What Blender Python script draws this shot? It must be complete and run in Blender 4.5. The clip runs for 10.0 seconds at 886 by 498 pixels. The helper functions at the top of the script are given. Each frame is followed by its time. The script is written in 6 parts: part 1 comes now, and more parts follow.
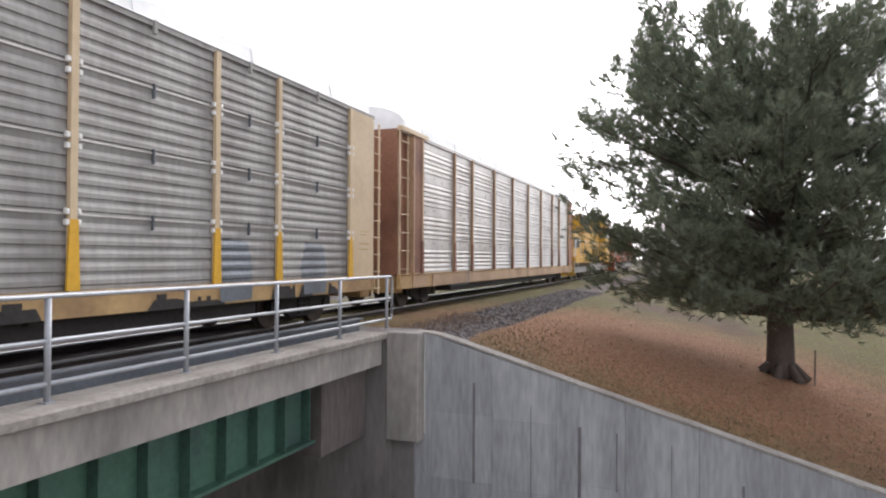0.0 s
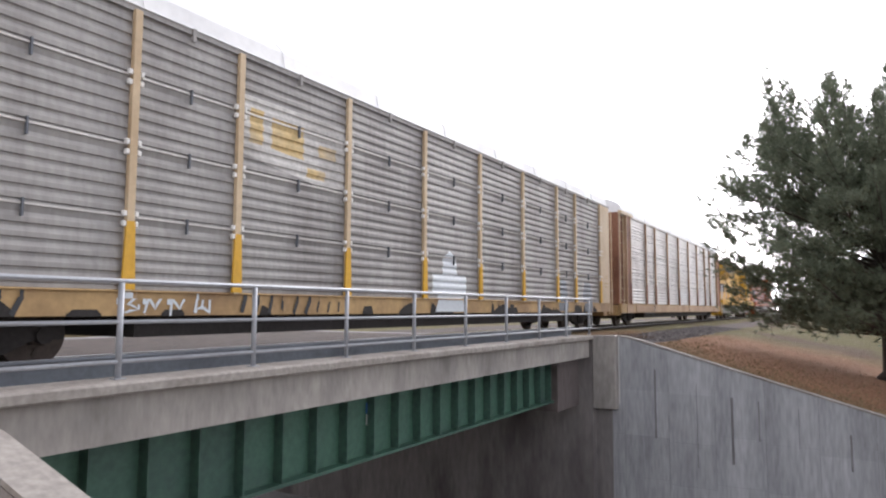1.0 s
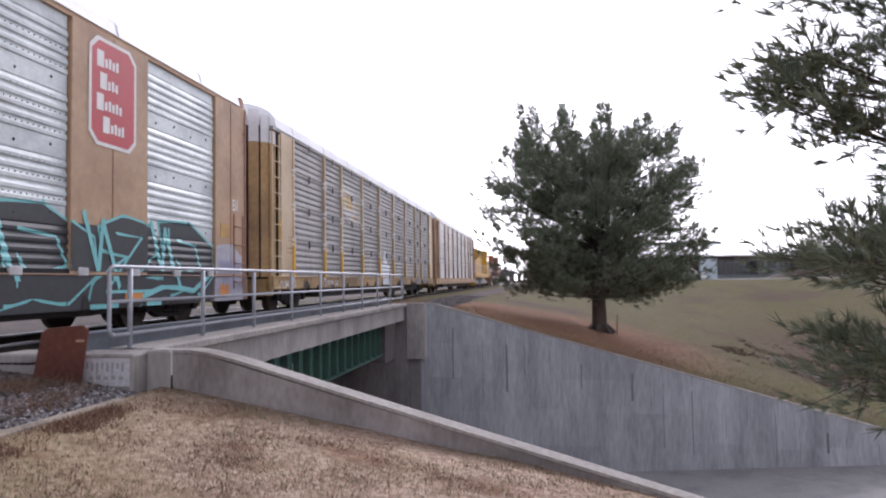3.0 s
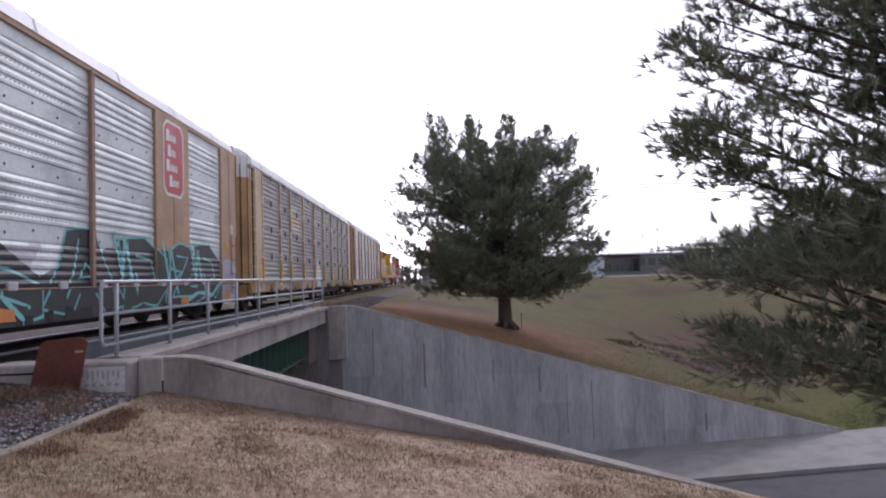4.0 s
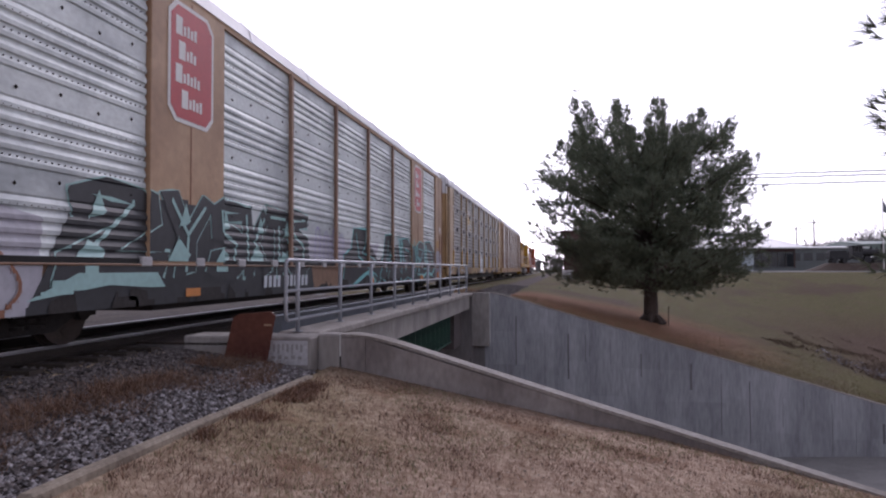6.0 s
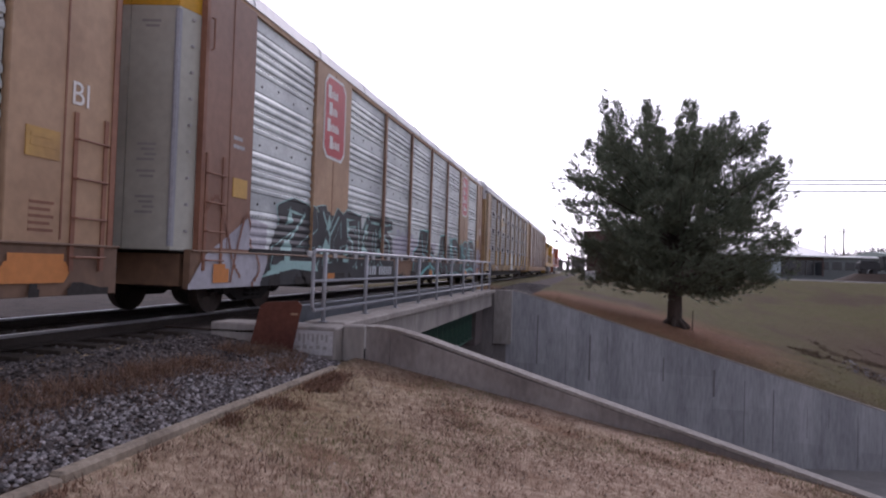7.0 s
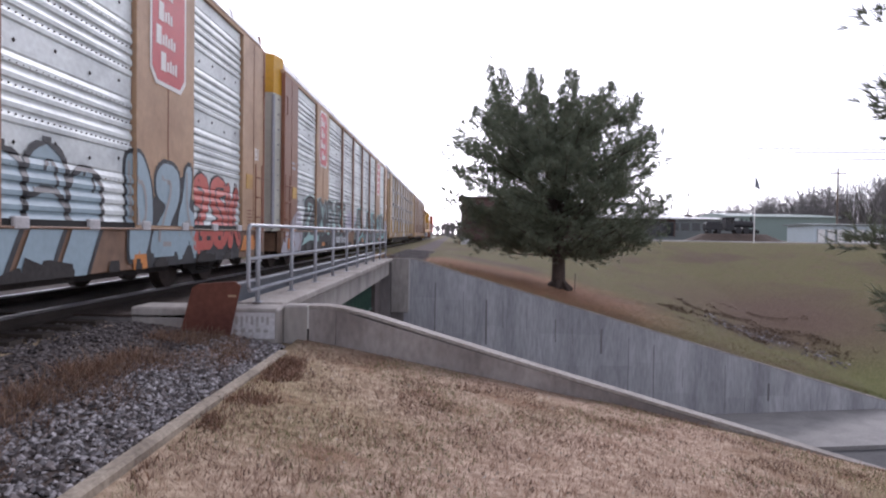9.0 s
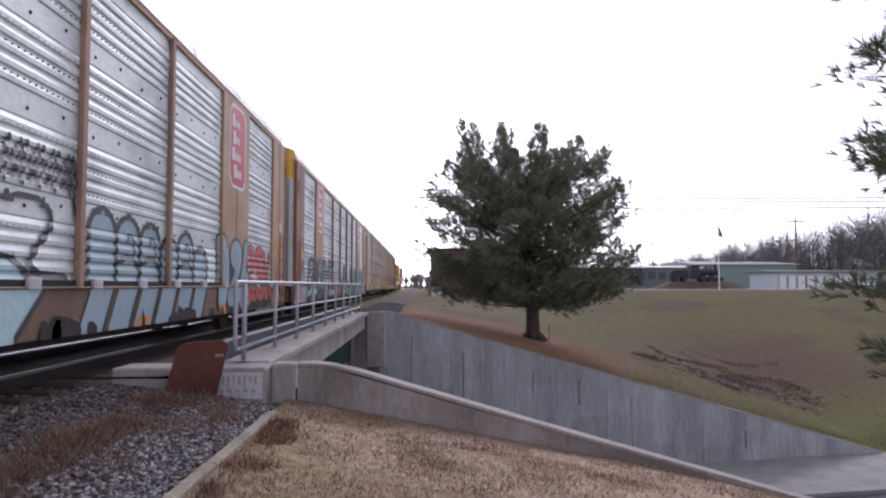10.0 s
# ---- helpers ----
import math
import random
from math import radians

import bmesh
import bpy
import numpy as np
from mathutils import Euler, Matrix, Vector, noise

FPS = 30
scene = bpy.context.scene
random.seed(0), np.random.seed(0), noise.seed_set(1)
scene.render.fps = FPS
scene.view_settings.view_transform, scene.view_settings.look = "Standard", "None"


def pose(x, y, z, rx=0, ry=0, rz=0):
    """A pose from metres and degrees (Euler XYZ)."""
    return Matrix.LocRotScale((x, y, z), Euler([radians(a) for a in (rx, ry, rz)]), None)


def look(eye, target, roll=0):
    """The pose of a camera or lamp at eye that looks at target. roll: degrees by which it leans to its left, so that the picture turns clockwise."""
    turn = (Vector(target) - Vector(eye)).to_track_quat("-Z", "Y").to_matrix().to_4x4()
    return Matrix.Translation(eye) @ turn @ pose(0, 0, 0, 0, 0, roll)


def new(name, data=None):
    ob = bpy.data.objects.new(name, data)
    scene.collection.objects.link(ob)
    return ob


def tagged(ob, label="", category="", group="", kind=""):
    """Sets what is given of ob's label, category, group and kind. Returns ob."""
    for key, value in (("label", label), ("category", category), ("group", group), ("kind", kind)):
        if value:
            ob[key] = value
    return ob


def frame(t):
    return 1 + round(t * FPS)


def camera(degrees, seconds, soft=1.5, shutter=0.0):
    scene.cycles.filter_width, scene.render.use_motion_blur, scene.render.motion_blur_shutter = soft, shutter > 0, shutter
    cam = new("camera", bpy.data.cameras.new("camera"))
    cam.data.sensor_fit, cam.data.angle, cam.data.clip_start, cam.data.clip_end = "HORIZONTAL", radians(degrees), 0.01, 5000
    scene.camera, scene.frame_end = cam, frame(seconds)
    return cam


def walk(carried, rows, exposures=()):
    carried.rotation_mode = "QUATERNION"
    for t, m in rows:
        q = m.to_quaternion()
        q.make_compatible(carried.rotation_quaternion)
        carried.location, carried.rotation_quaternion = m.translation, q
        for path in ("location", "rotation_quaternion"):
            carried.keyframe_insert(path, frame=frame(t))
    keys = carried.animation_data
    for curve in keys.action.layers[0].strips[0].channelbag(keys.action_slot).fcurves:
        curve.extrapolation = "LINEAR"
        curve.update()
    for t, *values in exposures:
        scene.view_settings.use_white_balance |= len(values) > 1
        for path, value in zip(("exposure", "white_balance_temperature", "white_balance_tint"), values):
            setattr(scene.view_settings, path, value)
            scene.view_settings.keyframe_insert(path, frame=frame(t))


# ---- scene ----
# ---------------------------------------------------------------- camera
cam = camera(66.3, 10.0, soft=2.15)


def gaze(t, x, y, z, yaw, pitch, roll):
    a, b = radians(yaw), radians(pitch)
    eye = Vector((x, y, z))
    way = Vector((-math.sin(a) * math.cos(b), math.cos(a) * math.cos(b), math.sin(b)))
    return t, look(eye, eye + way, roll)


PATH = [
    gaze(0.0, 6.12, 4.84, 1.48, 20.87, 0.70, 0.29),
    gaze(0.5, 6.95, 0.61, 1.22, 27.7, 0.36, 0.50),
    gaze(1.0, 6.86, -2.65, 0.78, 30.80, 5.00, 0.19),
    gaze(1.5, 5.62, -4.66, 0.72, 24.80, -1.42, -0.60),
    gaze(2.0, 5.52, -5.62, 0.80, 22.10, -0.05, 0.0),
    gaze(2.5, 5.60, -6.95, 0.80, 16.00, 2.52, -0.14),
    gaze(4.0, 4.6, -9.81, 0.99, -0.67, 2.4, -1.72),
    gaze(4.5, 4.25, -9.81, 1.09, 1.59, 3.39, -2.3),
    gaze(5.0, 4.0, -9.78, 1.03, 6.78, 4.14, -0.51),
    gaze(6.5, 3.95, -9.64, 0.92, 11.05, 0.79, 0.34),
    gaze(7.0, 3.87, -9.64, 0.92, 12.06, 1.32, 1.88),
    gaze(7.5, 3.65, -9.62, 0.93, 9.93, 0.18, 1.5),
    gaze(8.0, 3.35, -9.52, 0.96, 6.54, -1.59, -0.75),
    gaze(8.5, 3.0, -9.47, 0.97, 4.77, -2.36, -0.04),
    gaze(9.0, 2.73, -9.42, 1.0, 0.91, -1.32, 0.82),
    gaze(9.5, 2.56, -9.35, 1.02, -0.39, 1.48, -0.56),
    gaze(10.0, 2.42, -9.37, 1.03, -1.79, 3.05, -0.01),
]
walk(cam, PATH, exposures=[(0.0, 1.32, 6400, 14), (0.5, 1.4, 6400, 14), (1.0, 1.25, 6350, 16), (1.5, 1.4, 6350, 16), (2.0, 1.66, 6300, 17), (2.5, 1.35, 6150, 20), (4.0, 0.5, 5950, 25), (4.5, 0.42, 5950, 25), (5.0, 0.08, 5950, 28), (6.5, 0.08, 5950, 29), (7.5, 0.12, 5950, 29), (8.0, 0.4, 5980, 27), (8.5, 0.6, 6000, 25), (9.0, 0.8, 5975, 23), (9.5, 0.75, 5960, 25), (10.0, 0.6, 5950, 26)])

# ---------------------------------------------------------------- sky and sun
world = bpy.data.worlds.new("overcast_sky")
scene.world = world
world.use_nodes = True
wt = world.node_tree
sky = wt.nodes.new("ShaderNodeTexSky")
sky.sky_type = "NISHITA"
sky.sun_disc = False
sky.sun_elevation, sky.sun_rotation = radians(32), radians(-8)
sky.air_density, sky.dust_density, sky.ozone_density = 1.0, 1.2, 1.0
pale = wt.nodes.new("ShaderNodeHueSaturation")
pale.inputs["Saturation"].default_value = 0.12
wt.links.new(sky.outputs[0], pale.inputs["Color"])
back = wt.nodes["Background"]
wt.links.new(pale.outputs[0], back.inputs["Color"])
back.inputs["Strength"].default_value = 0.15

sun_data = bpy.data.lights.new("sun", "SUN")
sun_data.energy, sun_data.angle, sun_data.color = 0.7, radians(14), (1.0, 0.96, 0.9)
sun = new("sun", sun_data)
sun.matrix_world = look((0, 0, 60), (0 - 10, 0 - 60, 60 - 38))

# ---------------------------------------------------------------- materials
def mat(name, colour, rough=0.7, metal=0.0, spread=0.25, scale=6.0, bump=0.15, second=None, streak=0.0, random_part=0.0, spec=0.5, cover=(0.45, 0.7)):
    """Colour broken by coarse stains and fine grain, with matching relief."""
    m = bpy.data.materials.new(name)
    m.use_nodes = True
    t = m.node_tree
    bsdf = t.nodes["Principled BSDF"]
    bsdf.inputs["Roughness"].default_value = rough
    bsdf.inputs["Metallic"].default_value = metal
    bsdf.inputs["Specular IOR Level"].default_value = spec
    co = t.nodes.new("ShaderNodeTexCoord")
    mp = t.nodes.new("ShaderNodeMapping")
    t.links.new(co.outputs["Object"], mp.inputs["Vector"])
    if streak:
        mp.inputs["Scale"].default_value = (1, 1, streak)
    big = t.nodes.new("ShaderNodeTexNoise")
    big.inputs["Scale"].default_value, big.inputs["Detail"].default_value = scale * 0.18, 5
    fine = t.nodes.new("ShaderNodeTexNoise")
    fine.inputs["Scale"].default_value, fine.inputs["Detail"].default_value = scale * 2.2, 6
    for n in (big, fine):
        t.links.new(mp.outputs[0], n.inputs["Vector"])
    ramp = t.nodes.new("ShaderNodeMapRange")
    ramp.inputs["From Min"].default_value, ramp.inputs["From Max"].default_value = cover
    t.links.new(big.outputs["Fac"], ramp.inputs["Value"])
    mix = t.nodes.new("ShaderNodeMix")
    mix.data_type = "RGBA"
    other = second or tuple(c * (1 - spread) for c in colour)
    mix.inputs["A"].default_value, mix.inputs["B"].default_value = (*colour, 1), (*other, 1)
    t.links.new(ramp.outputs[0], mix.inputs["Factor"])
    val = t.nodes.new("ShaderNodeMapRange")
    val.inputs["From Min"].default_value, val.inputs["From Max"].default_value = 0.25, 0.75
    val.inputs["To Min"].default_value, val.inputs["To Max"].default_value = 1 - spread, 1 + spread
    t.links.new(fine.outputs["Fac"], val.inputs["Value"])
    hsv = t.nodes.new("ShaderNodeHueSaturation")
    t.links.new(mix.outputs["Result"], hsv.inputs["Color"])
    if random_part:
        info = t.nodes.new("ShaderNodeObjectInfo")
        rr = t.nodes.new("ShaderNodeMapRange")
        rr.inputs["To Min"].default_value, rr.inputs["To Max"].default_value = 1 - random_part, 1 + random_part
        t.links.new(info.outputs["Random"], rr.inputs["Value"])
        mul = t.nodes.new("ShaderNodeMath")
        mul.operation = "MULTIPLY"
        t.links.new(rr.outputs[0], mul.inputs[0])
        t.links.new(val.outputs[0], mul.inputs[1])
        t.links.new(mul.outputs[0], hsv.inputs["Value"])
    else:
        t.links.new(val.outputs[0], hsv.inputs["Value"])
    t.links.new(hsv.outputs[0], bsdf.inputs["Base Color"])
    if bump:
        bp = t.nodes.new("ShaderNodeBump")
        bp.inputs["Strength"].default_value, bp.inputs["Distance"].default_value = bump, 0.02
        t.links.new(fine.outputs["Fac"], bp.inputs["Height"])
        t.links.new(bp.outputs[0], bsdf.inputs["Normal"])
    return m


def island_mat(name, colour, other, rough=0.7, spec=0.3):
    """For joined pieces: each piece has its own shade between two colours."""
    m = bpy.data.materials.new(name)
    m.use_nodes = True
    t = m.node_tree
    bsdf = t.nodes["Principled BSDF"]
    bsdf.inputs["Roughness"].default_value = rough
    bsdf.inputs["Specular IOR Level"].default_value = spec
    geo = t.nodes.new("ShaderNodeNewGeometry")
    mix = t.nodes.new("ShaderNodeMix")
    mix.data_type = "RGBA"
    mix.inputs["A"].default_value, mix.inputs["B"].default_value = (*colour, 1), (*other, 1)
    t.links.new(geo.outputs["Random Per Island"], mix.inputs["Factor"])
    t.links.new(mix.outputs["Result"], bsdf.inputs["Base Color"])
    return m


M_CONC = mat("weathered_concrete", (0.36, 0.335, 0.31), 0.9, 0, 0.18, 5, 0.25, second=(0.22, 0.205, 0.195), streak=0.35)
M_CONC_PALE = mat("worn_concrete_cap", (0.33, 0.305, 0.28), 0.9, 0, 0.25, 6, 0.3, second=(0.22, 0.195, 0.175))
# streaky stains over a base colour darkened for the shade under the bridge
M_CONC_DARK = mat("shaded_stained_concrete", (0.20, 0.185, 0.18), 0.9, 0, 0.2, 4, 0.3, second=(0.09, 0.08, 0.078), streak=0.25)
# bearing concrete: shade of the deck overhang is painted into this dark tone
M_BEARING = mat("shaded_bearing_concrete", (0.13, 0.11, 0.105), 0.9, 0, 0.25, 4, 0.3, second=(0.06, 0.05, 0.048), streak=0.3)
M_CONC_NEAR = mat("brown_stained_concrete", (0.33, 0.30, 0.285), 0.9, 0, 0.22, 6, 0.35, second=(0.20, 0.175, 0.165), streak=0.5, cover=(0.42, 0.66))
M_SEEP = mat("seep_stain", (0.19, 0.185, 0.19), 0.9, 0, 0.3, 6, 0.2, second=(0.11, 0.105, 0.11), streak=0.2)
M_CONC_BLOCK = mat("panel_concrete", (0.41, 0.42, 0.435), 0.9, 0, 0.2, 7, 0.3, second=(0.25, 0.255, 0.27), streak=0.16, random_part=0.08, cover=(0.38, 0.74))
M_KERB = mat("dirty_kerb", (0.33, 0.28, 0.22), 0.95, 0, 0.3, 9, 0.6, second=(0.19, 0.155, 0.12))
M_JOINT = mat("joint_sealant", (0.62, 0.62, 0.6), 0.8, 0, 0.1, 9)
M_BLACK = mat("dark_gap", (0.015, 0.015, 0.015), 0.9, 0, 0.1, 9)
M_GREEN = mat("green_girder_paint", (0.06, 0.14, 0.10), 0.5, 0, 0.2, 5, 0.1, second=(0.05, 0.095, 0.08))
M_GALV = mat("galvanised_pipe", (0.40, 0.42, 0.455), 0.52, 0.4, 0.12, 10, 0.06, second=(0.34, 0.35, 0.38))
M_STEEL_BLUE = mat("blue_grey_steel", (0.17, 0.19, 0.22), 0.5, 0.3, 0.15, 6, 0.1, second=(0.11, 0.12, 0.14))
M_RUST = mat("rusted_plate", (0.16, 0.06, 0.04), 0.9, 0, 0.2, 7, 0.25, second=(0.10, 0.035, 0.028))
M_RAIL = mat("rail_steel", (0.045, 0.035, 0.03), 0.85, 0.1, 0.2, 8)
M_RAILHEAD = mat("polished_rail_head", (0.40, 0.40, 0.42), 0.36, 1.0, 0.08, 8, 0.03)
M_TIE = mat("creosoted_tie", (0.07, 0.055, 0.045), 0.9, 0, 0.3, 8, 0.4)
M_ASPHALT = mat("road_asphalt", (0.085, 0.085, 0.088), 0.9, 0, 0.16, 9, 0.3, second=(0.06, 0.06, 0.063))
M_WALK = mat("sidewalk_concrete", (0.29, 0.28, 0.27), 0.9, 0, 0.12, 6, 0.15, second=(0.21, 0.205, 0.20))
M_STONE = island_mat("ballast_stone", (0.026, 0.022, 0.022), (0.20, 0.175, 0.17), 0.9)
M_STONE_MID = island_mat("grey_stone", (0.045, 0.04, 0.042), (0.30, 0.275, 0.27), 0.9)
M_STONE_PALE = island_mat("pale_stone", (0.08, 0.075, 0.078), (0.46, 0.435, 0.44), 0.9)
M_BED = mat("ballast_bed", (0.068, 0.047, 0.038), 0.95, 0, 0.35, 14, 0.8, second=(0.03, 0.022, 0.019))
M_BLADE_DRY = island_mat("dry_grass", (0.35, 0.225, 0.16), (0.63, 0.47, 0.36), 0.8)
M_BLADE_GREEN = island_mat("winter_grass", (0.13, 0.14, 0.06), (0.32, 0.30, 0.155), 0.8)
M_BLADE_FAR = island_mat("olive_grass", (0.13, 0.10, 0.05), (0.30, 0.23, 0.13), 0.8)
M_WEED = island_mat("dead_weed", (0.14, 0.09, 0.065), (0.32, 0.22, 0.15), 0.8)
M_BLADE_LUSH = island_mat("green_grass", (0.085, 0.11, 0.035), (0.22, 0.24, 0.09), 0.8)
M_LEAF = island_mat("dead_leaf", (0.10, 0.065, 0.045), (0.62, 0.54, 0.45), 0.8)
M_TUFT = island_mat("tuft_grass", (0.145, 0.085, 0.065), (0.40, 0.275, 0.20), 0.8)
M_BRUSH = island_mat("dead_brush", (0.075, 0.052, 0.038), (0.20, 0.145, 0.10), 0.85)
M_WEED_RED = island_mat("rusty_weed", (0.085, 0.045, 0.033), (0.36, 0.215, 0.145), 0.8)
M_NEEDLE = island_mat("pine_needles", (0.10, 0.126, 0.088), (0.235, 0.265, 0.18), 0.6)
M_BARK = mat("pine_bark", (0.085, 0.065, 0.055), 0.95, 0, 0.35, 12, 0.8, streak=0.3)
M_TWIG = island_mat("bare_twigs", (0.13, 0.122, 0.12), (0.24, 0.228, 0.222), 0.9)
M_FARLEAF = island_mat("far_foliage", (0.035, 0.055, 0.025), (0.075, 0.09, 0.045), 0.8)

M_TAN = mat("faded_tan_paint", (0.46, 0.305, 0.185), 0.6, 0, 0.12, 4, 0.06, second=(0.34, 0.21, 0.125), random_part=0.05)
M_POST = mat("rusty_tan_paint", (0.32, 0.205, 0.14), 0.65, 0, 0.18, 4, 0.08, second=(0.22, 0.13, 0.095), random_part=0.05)
M_TANDARK = mat("dark_tan_paint", (0.25, 0.15, 0.092), 0.65, 0, 0.2, 3, 0.08, second=(0.13, 0.08, 0.055))
M_OCHRE = mat("ochre_paint", (0.47, 0.31, 0.14), 0.6, 0, 0.16, 4, 0.08, second=(0.28, 0.17, 0.085))
M_CREAM = mat("cream_yellow_paint", (0.60, 0.47, 0.31), 0.6, 0, 0.08, 4, 0.05, second=(0.50, 0.37, 0.23))
M_CREAM_END = mat("pale_cream_door", (0.54, 0.55, 0.48), 0.55, 0, 0.08, 4, 0.05, second=(0.43, 0.43, 0.37))
M_YELLOW = mat("bright_yellow_paint", (0.68, 0.38, 0.03), 0.5, 0, 0.1, 6, 0.05)
M_BROWN = mat("rust_brown_paint", (0.27, 0.125, 0.075), 0.7, 0, 0.15, 4, 0.1, second=(0.17, 0.075, 0.05))
M_ENDBROWN = mat("brown_end_paint", (0.27, 0.145, 0.095), 0.6, 0, 0.14, 3, 0.08, second=(0.19, 0.10, 0.07))
M_PLACARD = mat("placard_yellow", (0.58, 0.36, 0.09), 0.6, 0, 0.12, 6, 0.05, second=(0.42, 0.25, 0.09))
M_SILVER = mat("galvanised_panel", (0.65, 0.70, 0.695), 0.52, 0.14, 0.12, 5, 0.05, second=(0.40, 0.44, 0.45), streak=1.6, random_part=0.07)
M_GREYPANEL = mat("dull_grey_panel", (0.33, 0.32, 0.31), 0.6, 0.1, 0.16, 5, 0.06, second=(0.23, 0.215, 0.21), streak=0.22, random_part=0.06)
M_FADED = mat("faded_emblem_paint", (0.56, 0.55, 0.53), 0.7, 0, 0.2, 5, 0.05, second=(0.37, 0.355, 0.34))
M_FADEDY = mat("faded_yellow_paint", (0.60, 0.45, 0.22), 0.7, 0, 0.2, 5, 0.05, second=(0.42, 0.36, 0.28))
M_OLDPANEL = mat("weathered_silver_panel", (0.58, 0.56, 0.54), 0.5, 0.3, 0.12, 5, 0.06, second=(0.44, 0.41, 0.39), random_part=0.07)
M_ROOF = mat("white_roof", (0.78, 0.79, 0.80), 0.5, 0, 0.05, 3, 0.04, second=(0.66, 0.67, 0.69))
M_UNDER = mat("grimy_underframe", (0.032, 0.028, 0.027), 0.85, 0, 0.3, 7, 0.2)
M_WHEEL = mat("wheel_steel", (0.09, 0.07, 0.06), 0.6, 0.5, 0.2, 8)
M_RED = mat("red_sign_paint", (0.48, 0.05, 0.055), 0.5, 0, 0.08, 6, 0.04)
M_WHITE = mat("white_paint", (0.78, 0.77, 0.75), 0.6, 0, 0.05, 6, 0.04)
M_DIRTY = mat("worn_white_paint", (0.52, 0.52, 0.53), 0.8, 0, 0.2, 10, 0.1, second=(0.36, 0.35, 0.35))
M_GDARK = mat("spray_black", (0.035, 0.037, 0.042), 0.5, 0, 0.2, 4, 0.04)
M_GCYAN = mat("spray_cyan", (0.20, 0.55, 0.56), 0.5, 0, 0.1, 5, 0.04)
M_GBLUE = mat("spray_pale_blue", (0.31, 0.42, 0.48), 0.5, 0, 0.08, 5, 0.04)
M_GRED = mat("spray_red", (0.52, 0.11, 0.085), 0.5, 0, 0.1, 5, 0.04)
M_GWHITE = mat("spray_white", (0.66, 0.71, 0.75), 0.5, 0, 0.08, 5, 0.04)
M_GLILAC = mat("spray_lilac", (0.36, 0.34, 0.52), 0.5, 0, 0.1, 5, 0.04)
M_GORANGE = mat("spray_orange", (0.62, 0.24, 0.06), 0.6, 0, 0.1, 5, 0.04)
M_GMINT = mat("spray_mint", (0.36, 0.58, 0.56), 0.5, 0, 0.1, 5, 0.04)
M_GHAZE = mat("thin_pale_overspray", (0.46, 0.46, 0.51), 0.6, 0, 0.15, 4, 0.04, second=(0.34, 0.33, 0.38))
M_GCYANPALE = mat("spray_pale_cyan", (0.42, 0.62, 0.64), 0.5, 0, 0.1, 5, 0.04)
M_LOCOY = mat("locomotive_yellow", (0.62, 0.36, 0.035), 0.45, 0, 0.08, 4, 0.04, second=(0.5, 0.28, 0.04))
M_LOCOO = mat("locomotive_orange", (0.42, 0.11, 0.035), 0.5, 0, 0.1, 4, 0.04, second=(0.3, 0.07, 0.03))
M_LOCOG = mat("locomotive_grey", (0.36, 0.35, 0.34), 0.6, 0, 0.12, 5, 0.06)
M_DGLASS = mat("dark_glass", (0.02, 0.025, 0.03), 0.1, 0, 0.05, 4, 0)
M_BLUESIGN = mat("blue_sign", (0.03, 0.12, 0.42), 0.4, 0, 0.05, 6, 0)
M_WBROWN = mat("brown_clad_wall", (0.10, 0.06, 0.05), 0.8, 0, 0.15, 2, 0.1)
M_WGREY = mat("grey_clad_wall", (0.17, 0.19, 0.19), 0.8, 0, 0.12, 2, 0.1)
M_WBLUE = mat("pale_blue_wall", (0.50, 0.58, 0.62), 0.7, 0, 0.08, 2, 0.1)
M_ROOFMETAL = mat("pale_metal_roof", (0.72, 0.73, 0.74), 0.45, 0.1, 0.05, 2, 0.05)
M_ROOFGREEN = mat("grey_green_roof", (0.20, 0.26, 0.24), 0.6, 0, 0.08, 2, 0.05)
M_MULCH = mat("brown_earth", (0.085, 0.062, 0.048), 0.95, 0, 0.3, 6, 0.5)
M_WOOD = mat("pole_wood", (0.16, 0.125, 0.10), 0.9, 0, 0.2, 8, 0.3, streak=0.2)
M_IRON = mat("black_iron", (0.03, 0.03, 0.032), 0.6, 0.2, 0.2, 5, 0.1)


